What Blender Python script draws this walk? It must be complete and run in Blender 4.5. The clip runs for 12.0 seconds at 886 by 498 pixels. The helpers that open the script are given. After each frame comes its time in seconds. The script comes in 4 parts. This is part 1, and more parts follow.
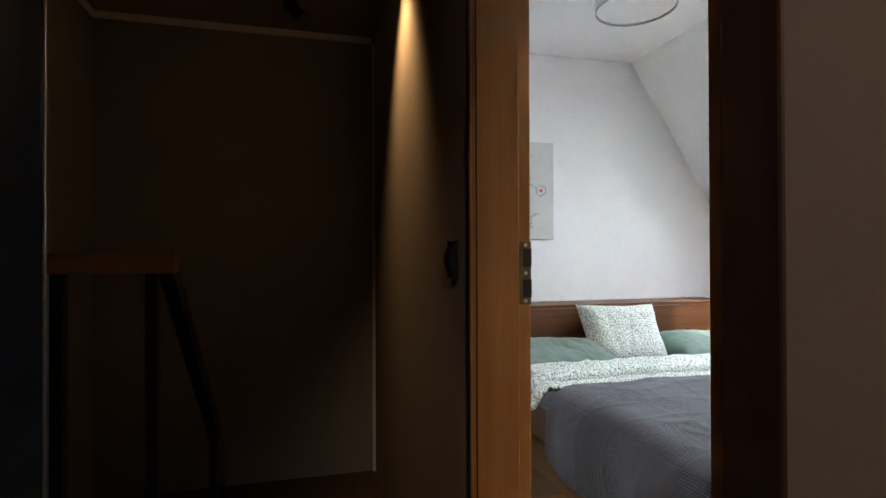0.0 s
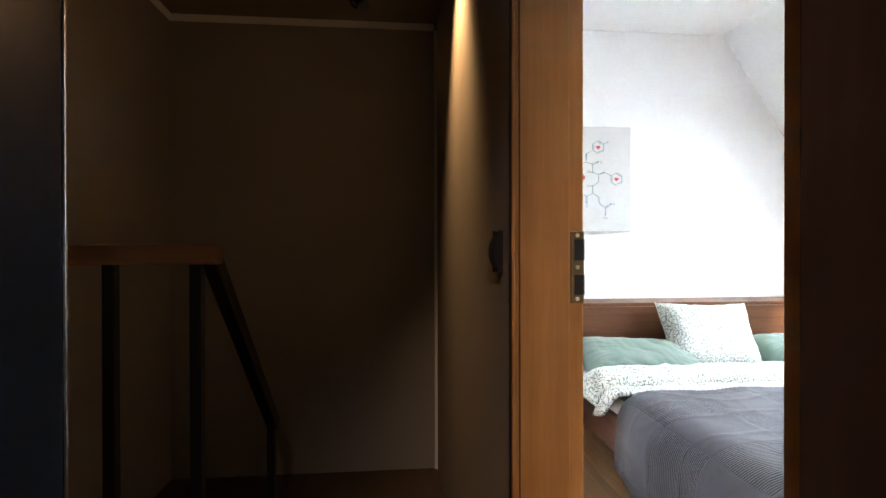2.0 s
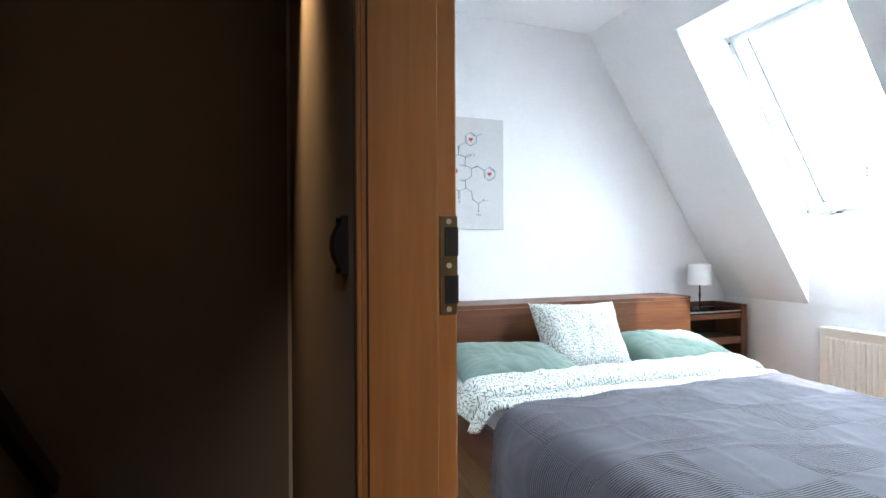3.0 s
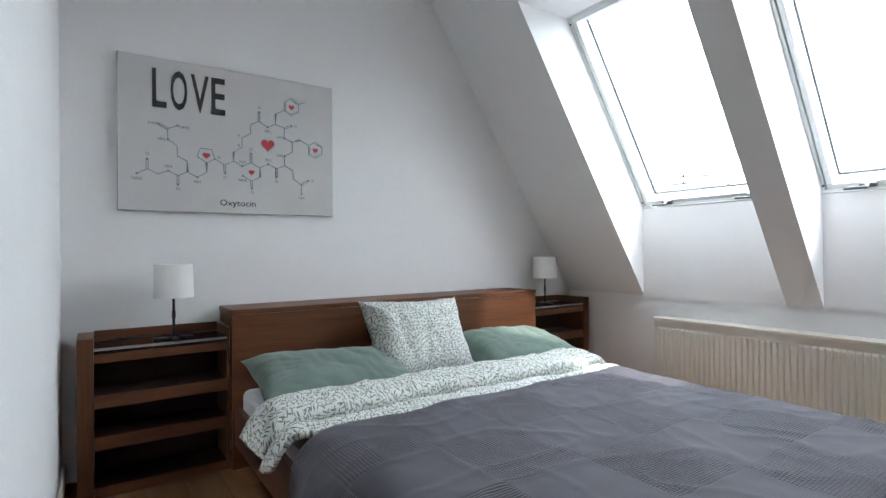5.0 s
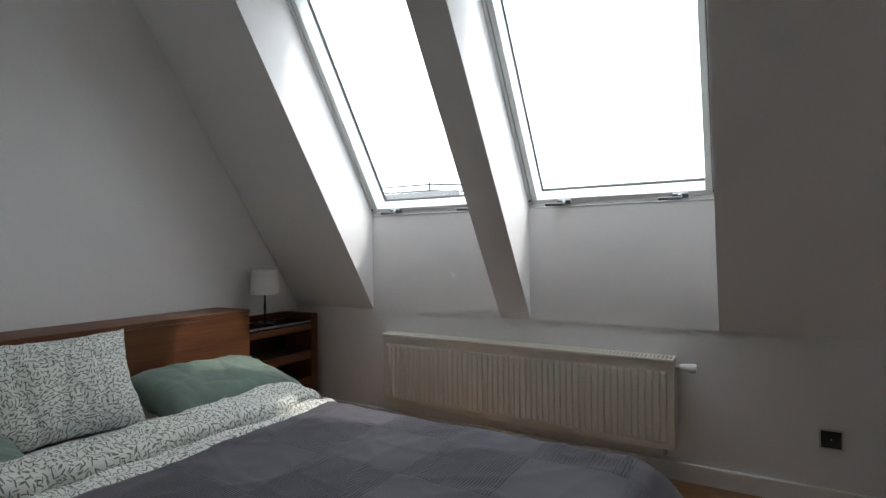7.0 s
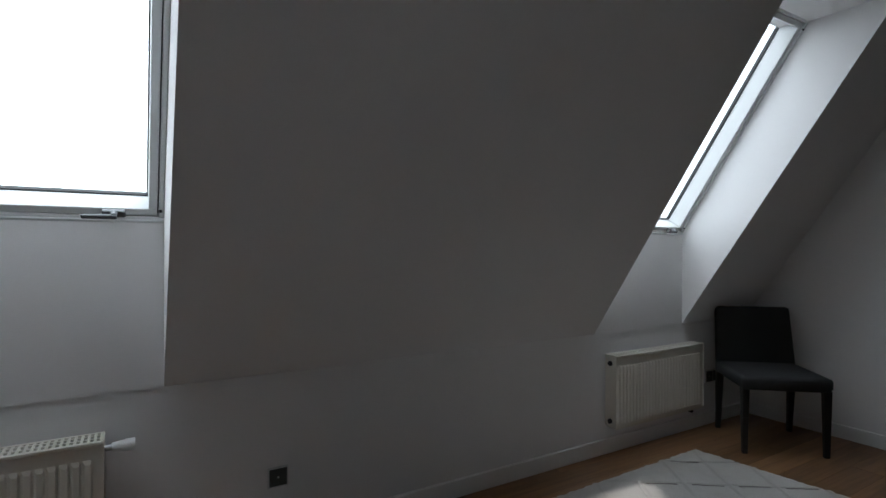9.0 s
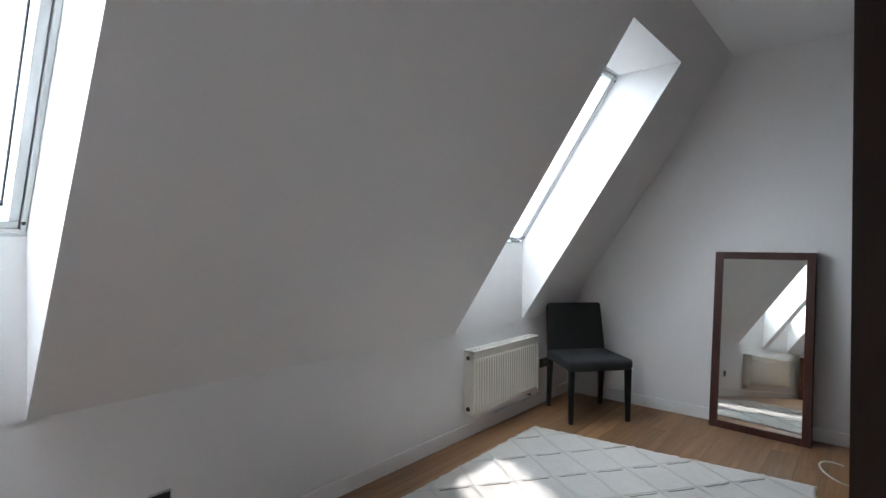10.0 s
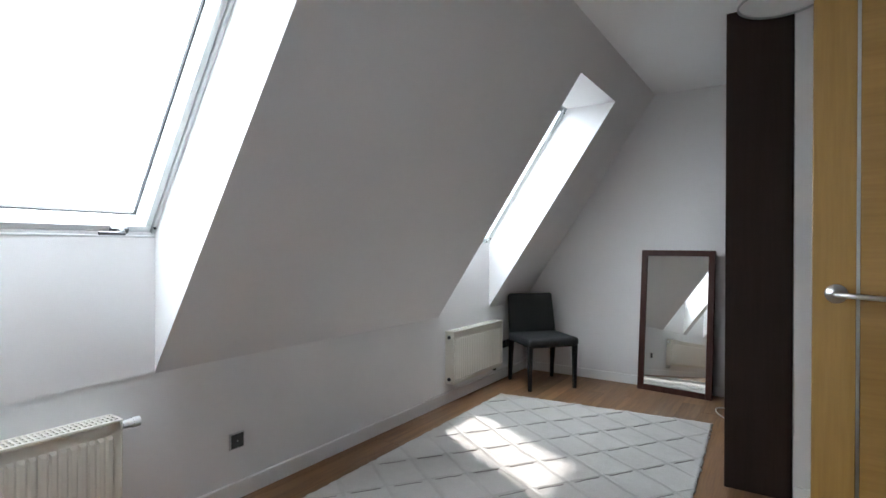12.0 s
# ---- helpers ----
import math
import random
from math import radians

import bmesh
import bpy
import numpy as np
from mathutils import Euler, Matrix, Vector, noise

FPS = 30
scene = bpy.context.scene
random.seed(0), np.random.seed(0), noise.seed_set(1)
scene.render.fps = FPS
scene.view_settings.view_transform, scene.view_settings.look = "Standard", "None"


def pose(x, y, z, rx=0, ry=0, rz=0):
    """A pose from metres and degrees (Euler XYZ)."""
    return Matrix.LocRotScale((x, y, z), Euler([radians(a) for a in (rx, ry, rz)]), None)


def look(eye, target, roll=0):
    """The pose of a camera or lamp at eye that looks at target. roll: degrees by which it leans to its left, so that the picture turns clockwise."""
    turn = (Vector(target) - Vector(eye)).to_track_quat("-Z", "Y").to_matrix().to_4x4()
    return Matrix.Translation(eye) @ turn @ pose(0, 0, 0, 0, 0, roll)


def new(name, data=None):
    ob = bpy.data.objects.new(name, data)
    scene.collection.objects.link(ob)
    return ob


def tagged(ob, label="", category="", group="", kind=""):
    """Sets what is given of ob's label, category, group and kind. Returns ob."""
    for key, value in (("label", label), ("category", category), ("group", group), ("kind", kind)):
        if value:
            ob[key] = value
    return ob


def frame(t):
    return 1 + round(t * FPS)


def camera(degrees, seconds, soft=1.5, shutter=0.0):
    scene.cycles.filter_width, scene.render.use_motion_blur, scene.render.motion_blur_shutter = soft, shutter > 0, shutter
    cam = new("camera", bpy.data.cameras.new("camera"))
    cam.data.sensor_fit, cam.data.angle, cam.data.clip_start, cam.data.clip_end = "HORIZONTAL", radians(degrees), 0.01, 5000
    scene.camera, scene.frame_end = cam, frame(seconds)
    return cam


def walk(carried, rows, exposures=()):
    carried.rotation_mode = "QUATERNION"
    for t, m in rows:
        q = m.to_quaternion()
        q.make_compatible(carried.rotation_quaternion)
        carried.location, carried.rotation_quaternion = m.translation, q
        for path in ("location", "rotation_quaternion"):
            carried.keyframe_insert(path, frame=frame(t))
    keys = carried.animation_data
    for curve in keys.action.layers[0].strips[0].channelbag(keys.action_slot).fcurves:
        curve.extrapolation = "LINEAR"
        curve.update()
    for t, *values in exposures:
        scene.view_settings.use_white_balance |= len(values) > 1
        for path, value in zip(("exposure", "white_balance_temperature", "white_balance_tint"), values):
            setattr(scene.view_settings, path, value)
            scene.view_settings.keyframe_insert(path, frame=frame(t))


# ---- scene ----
cam = camera(81.4, 12.0)
PATH = [
    (0, (-0.048, -3.665, 1.178), (0.451, -1.728, 1.19), -0.2),
    (0.5, (-0.044, -3.799, 1.182), (0.177, -1.812, 1.189), 0.0),
    (1, (-0.032, -3.834, 1.184), (0.073, -1.837, 1.189), 0.0),
    (1.5, (0.024, -3.729, 1.181), (0.124, -1.732, 1.177), -0.1),
    (2, (0.084, -3.553, 1.17), (0.279, -1.562, 1.16), -0.1),
    (2.5, (0.142, -3.348, 1.159), (0.561, -1.392, 1.153), -0.2),
    (3, (0.223, -3.184, 1.15), (0.887, -1.298, 1.145), -0.3),
    (4.8, (0.606, -2.856, 1.071), (1.681, -1.17, 1.074), -0.5),
    (5, (0.638, -2.837, 1.064), (1.761, -1.182, 1.071), -0.5),
    (5.5, (0.697, -2.783, 1.065), (1.941, -1.217, 1.072), -0.5),
    (6, (0.845, -2.715, 1.076), (2.249, -1.29, 1.079), -0.6),
    (6.5, (1.012, -2.707, 1.097), (2.57, -1.452, 1.098), -0.6),
    (8.3, (1.535, -2.732, 1.241), (3.526, -2.928, 1.229), -0.1),
    (8.5, (1.603, -2.676, 1.255), (3.553, -3.12, 1.237), 0.0),
    (9, (1.698, -2.526, 1.261), (3.415, -3.553, 1.255), 0.1),
    (9.5, (1.748, -2.387, 1.3), (3.221, -3.739, 1.279), 0.3),
    (10, (1.728, -2.201, 1.329), (3.017, -3.73, 1.315), 0.3),
    (10.5, (1.687, -1.986, 1.353), (2.888, -3.585, 1.345), 0.3),
    (11, (1.635, -1.776, 1.349), (2.801, -3.401, 1.342), 0.2),
    (11.5, (1.568, -1.547, 1.326), (2.704, -3.193, 1.319), 0.2),
    (12, (1.514, -1.405, 1.313), (2.626, -3.066, 1.306), 0.2),
]
EXPOSURES = [(0, 1.65, 6350, 9), (0.5, 2.2, 6450, 10), (1.5, 2.75, 6400, 10), (2.5, 2.7, 6000, 8), (3, 2.42, 5750, 8), (5, 1.2, 6150, 10), (6.5, 0.3, 6600, 12), (8.5, -0.85, 6200, 10), (9, -0.6, 6150, 10), (9.5, 0.35, 6150, 10),
             (10.5, 1.42, 6050, 10), (12, 1.25, 6150, 10)]
walk(cam, [(t, look(eye, target, roll)) for t, eye, target, roll in PATH], EXPOSURES)

# ---- plan, in metres: x east, y north, z up ----
NORTH, SOUTH = 0.12, -6.565          # bedroom end walls
WEST, KNEE = 0.51, 3.905            # door wall and knee wall
HALL = 0.385                        # hall face of the door wall
CEIL, CREASE = 2.757, 0.735         # ceiling, foot of the slope
SLOPE = radians(56.4)
TAN = math.tan(SLOPE)
APEX = KNEE - (CEIL - CREASE) / TAN  # where slope and ceiling meet
LIFT = 0.64                         # height of the windows' foot above the crease
WTOP = 2.53                         # top of the window niches
DOOR_S, DOOR_N, DOOR_H = -3.163, -2.33, 2.05
WINDOWS = [(-1.504, -0.586), (-2.62, -1.687), (-5.766, -4.913)]

# ---- world and light ----
SUN = Vector((0.27, -0.52, 1.0)).normalized()
world = bpy.data.worlds.new("sky")
scene.world = world
world.use_nodes = True
wt = world.node_tree
wt.nodes.clear()
w_out = wt.nodes.new("ShaderNodeOutputWorld")
w_bg = wt.nodes.new("ShaderNodeBackground")
w_sky = wt.nodes.new("ShaderNodeTexSky")
w_sky.sky_type = "NISHITA"
w_sky.sun_disc = False
w_sky.sun_elevation = math.asin(SUN.z)
w_sky.sun_rotation = math.atan2(SUN.x, SUN.y)
w_co = wt.nodes.new("ShaderNodeTexCoord")
w_map = wt.nodes.new("ShaderNodeMapping")
w_map.inputs["Scale"].default_value = (2.0, 2.0, 9.0)
w_noise = wt.nodes.new("ShaderNodeTexNoise")
w_noise.inputs["Scale"].default_value = 1.6
w_noise.inputs["Detail"].default_value = 7
w_ramp = wt.nodes.new("ShaderNodeValToRGB")
w_ramp.color_ramp.elements[0].position, w_ramp.color_ramp.elements[1].position = 0.30, 0.52
w_ramp.color_ramp.elements[0].color = (0.55, 0.55, 0.55, 1)
w_mix = wt.nodes.new("ShaderNodeMixRGB")
w_sep = wt.nodes.new("ShaderNodeSeparateXYZ")
w_rise = wt.nodes.new("ShaderNodeMapRange")        # an overcast sky is brighter towards the zenith
w_rise.inputs["To Min"].default_value, w_rise.inputs["To Max"].default_value = 38, 50
w_tint = wt.nodes.new("ShaderNodeVectorMath")
w_tint.operation = "SCALE"
w_tint.inputs[0].default_value = (0.95, 0.99, 1.03)
for a, b in ((w_co.outputs["Generated"], w_map.inputs["Vector"]), (w_map.outputs["Vector"], w_noise.inputs["Vector"]),
             (w_noise.outputs["Fac"], w_ramp.inputs["Fac"]), (w_ramp.outputs["Color"], w_mix.inputs["Fac"]),
             (w_co.outputs["Generated"], w_sep.inputs[0]), (w_sep.outputs["Z"], w_rise.inputs["Value"]),
             (w_rise.outputs["Result"], w_tint.inputs["Scale"]), (w_tint.outputs["Vector"], w_mix.inputs[2]),
             (w_sky.outputs["Color"], w_mix.inputs[1]), (w_mix.outputs["Color"], w_bg.inputs["Color"]),
             (w_bg.outputs["Background"], w_out.inputs["Surface"])):
    wt.links.new(a, b)
w_bg.inputs["Strength"].default_value = 0.13

sun = new("sun", bpy.data.lights.new("sun", "SUN"))
sun.data.energy, sun.data.angle, sun.data.color = 2.4, radians(2.6), (1.0, 0.94, 0.86)
sun.matrix_world = look(SUN * 20, (0, 0, 0))


def lamp_spot(name, at, to, watts, cone, colour, size=0.02):
    ob = new(name, bpy.data.lights.new(name, "SPOT"))
    ob.data.energy, ob.data.spot_size, ob.data.spot_blend = watts, radians(cone), 1.0
    ob.data.color, ob.data.shadow_soft_size = colour, size
    ob.matrix_world = look(at, to)
    return ob


lamp_spot("hall_spot_beam", (0.180, -1.32, 2.515), (0.385, -1.30, 2.06), 16.5, 80, (1.0, 0.60, 0.26), 0.06)
lamp_spot("hall_back_beam", (-0.07, -4.65, 2.50), (0.39, -3.70, 1.3), 17.0, 68, (1.0, 0.76, 0.60), 0.03)


# ---- materials ----
def nodes_of(name):
    m = bpy.data.materials.new(name)
    m.use_nodes = True
    return m, m.node_tree, m.node_tree.nodes["Principled BSDF"]


def put(tree, kind, **values):
    n = tree.nodes.new(kind)
    for k, v in values.items():
        n.inputs[k.replace("_", " ")].default_value = v
    return n


def ramp(tree, fac, stops):
    r = tree.nodes.new("ShaderNodeValToRGB")
    tree.links.new(fac, r.inputs["Fac"])
    while len(r.color_ramp.elements) < len(stops):
        r.color_ramp.elements.new(0.5)
    for e, (p, c) in zip(r.color_ramp.elements, stops):
        e.position, e.color = p, (*c, 1)
    return r.outputs["Color"]


def coords(tree, scale=(1, 1, 1), kind="Object", turn=(0, 0, 0)):
    c = tree.nodes.new("ShaderNodeTexCoord")
    m = tree.nodes.new("ShaderNodeMapping")
    m.inputs["Scale"].default_value = scale
    m.inputs["Rotation"].default_value = turn
    tree.links.new(c.outputs[kind], m.inputs["Vector"])
    return m.outputs["Vector"]


def bump(tree, bsdf, height, strength=0.2, distance=0.01):
    b = tree.nodes.new("ShaderNodeBump")
    b.inputs["Strength"].default_value, b.inputs["Distance"].default_value = strength, distance
    tree.links.new(height, b.inputs["Height"])
    if bsdf.inputs["Normal"].links:
        tree.links.new(bsdf.inputs["Normal"].links[0].from_socket, b.inputs["Normal"])
    tree.links.new(b.outputs["Normal"], bsdf.inputs["Normal"])


def shade(c, k):
    return tuple(min(1, v * k) for v in c)


def plain(name, colour, rough=0.5, metal=0.0, grain=60, wear=0.08, relief=0.05, coat=0.0):
    """Paint, metal or plastic: two scales of slight change, and a fine relief."""
    m, t, b = nodes_of(name)
    co = coords(t)
    fine, broad = put(t, "ShaderNodeTexNoise", Scale=grain, Detail=4.0), put(t, "ShaderNodeTexNoise", Scale=2.3, Detail=3.0)
    for n in (fine, broad):
        t.links.new(co, n.inputs["Vector"])
    mix = t.nodes.new("ShaderNodeMixRGB")
    mix.inputs["Fac"].default_value = 0.4
    t.links.new(broad.outputs["Fac"], mix.inputs[1])
    t.links.new(fine.outputs["Fac"], mix.inputs[2])
    t.links.new(ramp(t, mix.outputs["Color"], [(0.3, shade(colour, 1 - wear)), (0.7, shade(colour, 1 + wear))]), b.inputs["Base Color"])
    b.inputs["Roughness"].default_value, b.inputs["Metallic"].default_value = rough, metal
    b.inputs["Coat Weight"].default_value = coat
    if relief:
        bump(t, b, fine.outputs["Fac"], relief, 0.004)
    return m


def wood(name, dark, light, along="z", rough=0.4, scale=1.0, coat=0.0, per_piece=0.0):
    """Veneer or board with long grain along one axis."""
    m, t, b = nodes_of(name)
    s = {"x": (0.8, 14, 14), "y": (14, 0.8, 14), "z": (14, 14, 0.8)}[along]
    co = coords(t, tuple(v * scale for v in s))
    if per_piece:
        info = t.nodes.new("ShaderNodeObjectInfo")
        sep = t.nodes.new("ShaderNodeVectorMath")
        sep.operation = "MULTIPLY_ADD"
        t.links.new(info.outputs["Random"], sep.inputs[0])
        sep.inputs[1].default_value = (37, 53, 71)
        t.links.new(co, sep.inputs[2])
        co = sep.outputs["Vector"]
    n1 = put(t, "ShaderNodeTexNoise", Scale=1.0, Detail=5.0, Distortion=0.6)
    n2 = put(t, "ShaderNodeTexNoise", Scale=7.0, Detail=3.0)
    for n in (n1, n2):
        t.links.new(co, n.inputs["Vector"])
    mix = t.nodes.new("ShaderNodeMixRGB")
    mix.inputs["Fac"].default_value = 0.35
    t.links.new(n1.outputs["Fac"], mix.inputs[1])
    t.links.new(n2.outputs["Fac"], mix.inputs[2])
    colour = ramp(t, mix.outputs["Color"], [(0.3, dark), (0.5, tuple((p + q) / 2 for p, q in zip(dark, light))), (0.68, light)])
    if per_piece:
        hue = t.nodes.new("ShaderNodeHueSaturation")
        rng = t.nodes.new("ShaderNodeMapRange")
        rng.inputs["To Min"].default_value, rng.inputs["To Max"].default_value = 1 - per_piece, 1 + per_piece
        t.links.new(info.outputs["Random"], rng.inputs["Value"])
        t.links.new(rng.outputs["Result"], hue.inputs["Value"])
        t.links.new(colour, hue.inputs["Color"])
        colour = hue.outputs["Color"]
    t.links.new(colour, b.inputs["Base Color"])
    b.inputs["Roughness"].default_value, b.inputs["Coat Weight"].default_value = rough, coat
    bump(t, b, n2.outputs["Fac"], 0.08, 0.003)
    return m


def cloth(name, colour, weave=900.0, rough=0.9, soft=0.12):
    m, t, b = nodes_of(name)
    co = coords(t, kind="UV")
    w = put(t, "ShaderNodeTexNoise", Scale=weave, Detail=2.0)
    broad = put(t, "ShaderNodeTexNoise", Scale=5.0, Detail=4.0)
    t.links.new(co, w.inputs["Vector"])
    t.links.new(co, broad.inputs["Vector"])
    t.links.new(ramp(t, broad.outputs["Fac"], [(0.3, shade(colour, 1 - soft)), (0.7, shade(colour, 1 + soft))]), b.inputs["Base Color"])
    b.inputs["Roughness"].default_value = rough
    b.inputs["Sheen Weight"].default_value = 0.25
    bump(t, b, broad.outputs["Fac"], 0.25, 0.02)
    bump(t, b, w.outputs["Fac"], 0.25, 0.002)
    return m


def leaf_cloth(name):
    """White cotton printed with small green leaves, laid out on the sheet's own metres."""
    m, t, b = nodes_of(name)
    co = coords(t, kind="UV")
    base = (0.70, 0.71, 0.68)
    last = None
    for k, (scale, long, wide, tint) in enumerate(((36, 0.62, 0.020, (0.32, 0.32, 0.26)), (51, 0.52, 0.115, (0.12, 0.150, 0.12)), (56, 0.52, 0.115, (0.19, 0.205, 0.16)))):
        off = t.nodes.new("ShaderNodeVectorMath")
        off.inputs[1].default_value = (0.0113 * k, 0.0087 * k, 0)
        t.links.new(co, off.inputs[0])
        sc = t.nodes.new("ShaderNodeVectorMath")
        sc.operation = "SCALE"
        sc.inputs["Scale"].default_value = scale
        t.links.new(off.outputs["Vector"], sc.inputs[0])
        v = t.nodes.new("ShaderNodeTexVoronoi")
        v.voronoi_dimensions = "2D"
        v.inputs["Scale"].default_value = 1.0
        v.inputs["Randomness"].default_value = 0.75
        t.links.new(sc.outputs["Vector"], v.inputs["Vector"])
        sub = t.nodes.new("ShaderNodeVectorMath")
        sub.operation = "SUBTRACT"
        t.links.new(sc.outputs["Vector"], sub.inputs[0])
        t.links.new(v.outputs["Position"], sub.inputs[1])
        col = t.nodes.new("ShaderNodeSeparateColor")
        t.links.new(v.outputs["Color"], col.inputs["Color"])
        side = t.nodes.new("ShaderNodeMath")
        side.operation = "GREATER_THAN"
        side.inputs[1].default_value = 0.5
        t.links.new(col.outputs["Red"], side.inputs[0])
        way = put(t, "ShaderNodeTexNoise", Scale=5.0 / scale, Detail=1.0)
        t.links.new(v.outputs["Position"], way.inputs["Vector"])
        field = t.nodes.new("ShaderNodeMath")
        field.operation = "MULTIPLY"
        field.inputs[1].default_value = 10.0
        t.links.new(way.outputs["Fac"], field.inputs[0])
        ang = t.nodes.new("ShaderNodeMath")
        ang.operation = "MULTIPLY_ADD"
        ang.inputs[1].default_value = 1.3 if k else 0.3
        t.links.new(side.outputs["Value"], ang.inputs[0])
        t.links.new(field.outputs["Value"], ang.inputs[2])
        rot = t.nodes.new("ShaderNodeVectorRotate")
        rot.rotation_type = "Z_AXIS"
        t.links.new(sub.outputs["Vector"], rot.inputs["Vector"])
        t.links.new(ang.outputs["Value"], rot.inputs["Angle"])
        div = t.nodes.new("ShaderNodeVectorMath")
        div.operation = "MULTIPLY"
        div.inputs[1].default_value = (1 / long, 1 / wide, 0)
        t.links.new(rot.outputs["Vector"], div.inputs[0])
        length = t.nodes.new("ShaderNodeVectorMath")
        length.operation = "LENGTH"
        t.links.new(div.outputs["Vector"], length.inputs[0])
        mask = ramp(t, length.outputs["Value"], [(0.85, (1, 1, 1)), (1.0, (0, 0, 0))])
        mix = t.nodes.new("ShaderNodeMixRGB")
        t.links.new(mask, mix.inputs["Fac"])
        if last is None:
            mix.inputs[1].default_value = (*base, 1)
        else:
            t.links.new(last, mix.inputs[1])
        mix.inputs[2].default_value = (*tint, 1)
        last = mix.outputs["Color"]
    t.links.new(last, b.inputs["Base Color"])
    b.inputs["Roughness"].default_value = 0.85
    w = put(t, "ShaderNodeTexNoise", Scale=11.0, Detail=3.0)
    t.links.new(co, w.inputs["Vector"])
    bump(t, b, w.outputs["Fac"], 0.45, 0.02)
    return m


def patch_cloth(name):
    """Slate-blue bedspread: plain squares beside squares of ribbed and waffled weave."""
    m, t, b = nodes_of(name)
    co = coords(t, kind="UV")
    sq = t.nodes.new("ShaderNodeTexChecker")
    sq.inputs["Scale"].default_value = 3.3
    t.links.new(co, sq.inputs["Vector"])
    ribs = t.nodes.new("ShaderNodeTexWave")
    ribs.wave_type, ribs.bands_direction = "BANDS", "Y"
    ribs.inputs["Scale"].default_value = 31
    ribs.inputs["Distortion"].default_value = 0.0
    cross = t.nodes.new("ShaderNodeTexWave")
    cross.wave_type, cross.bands_direction = "BANDS", "X"
    cross.inputs["Scale"].default_value = 31
    turn = t.nodes.new("ShaderNodeTexChecker")
    turn.inputs["Scale"].default_value = 1.65
    turn.inputs["Color1"].default_value, turn.inputs["Color2"].default_value = (1, 1, 1, 1), (0, 0, 0, 1)
    t.links.new(co, turn.inputs["Vector"])
    folds = put(t, "ShaderNodeTexNoise", Scale=2.6, Detail=1.0, Distortion=0.5)
    folds.noise_type = "RIDGED_MULTIFRACTAL"
    t.links.new(co, folds.inputs["Vector"])
    broad = put(t, "ShaderNodeTexNoise", Scale=3.0, Detail=4.0)
    fine = put(t, "ShaderNodeTexNoise", Scale=500.0, Detail=2.0)
    for n in (ribs, cross, broad, fine):
        t.links.new(co, n.inputs["Vector"])
    both = t.nodes.new("ShaderNodeMath")
    both.operation = "MULTIPLY"
    t.links.new(ribs.outputs["Fac"], both.inputs[0])
    t.links.new(cross.outputs["Fac"], both.inputs[1])
    relief = t.nodes.new("ShaderNodeMath")
    relief.operation = "MULTIPLY"
    weave = t.nodes.new("ShaderNodeMixRGB")
    t.links.new(turn.outputs["Fac"], weave.inputs["Fac"])
    t.links.new(ribs.outputs["Fac"], weave.inputs[1])
    t.links.new(both.outputs["Value"], weave.inputs[2])
    t.links.new(weave.outputs["Color"], relief.inputs[0])
    t.links.new(sq.outputs["Fac"], relief.inputs[1])
    c1 = ramp(t, broad.outputs["Fac"], [(0.3, (0.058, 0.054, 0.068)), (0.7, (0.083, 0.077, 0.094))])
    dark = t.nodes.new("ShaderNodeMixRGB")
    dark.blend_type = "MULTIPLY"
    t.links.new(c1, dark.inputs[1])
    dark.inputs[2].default_value = (0.55, 0.55, 0.57, 1)
    t.links.new(relief.outputs["Value"], dark.inputs["Fac"])
    tone = t.nodes.new("ShaderNodeMixRGB")
    tone.blend_type = "MULTIPLY"
    tone.inputs[2].default_value = (0.95, 0.93, 0.95, 1)
    t.links.new(sq.outputs["Fac"], tone.inputs["Fac"])
    t.links.new(dark.outputs["Color"], tone.inputs[1])
    t.links.new(tone.outputs["Color"], b.inputs["Base Color"])
    b.inputs["Roughness"].default_value = 0.8
    b.inputs["Sheen Weight"].default_value = 0.12
    seams = t.nodes.new("ShaderNodeTexBrick")
    seams.offset, seams.squash = 0.0, 1.0
    for key, value in (("Scale", 3.3), ("Brick Width", 1.0), ("Row Height", 1.0), ("Mortar Size", 0.012), ("Mortar Smooth", 0.4)):
        seams.inputs[key].default_value = value
    t.links.new(co, seams.inputs["Vector"])
    flip = t.nodes.new("ShaderNodeMath")
    flip.operation = "SUBTRACT"
    flip.inputs[0].default_value = 1.0
    t.links.new(seams.outputs["Fac"], flip.inputs[1])
    bump(t, b, flip.outputs["Value"], 0.35, 0.004)
    bump(t, b, folds.outputs["Fac"], 0.16, 0.012)
    bump(t, b, relief.outputs["Value"], 0.7, 0.004)
    bump(t, b, fine.outputs["Fac"], 0.2, 0.002)
    return m


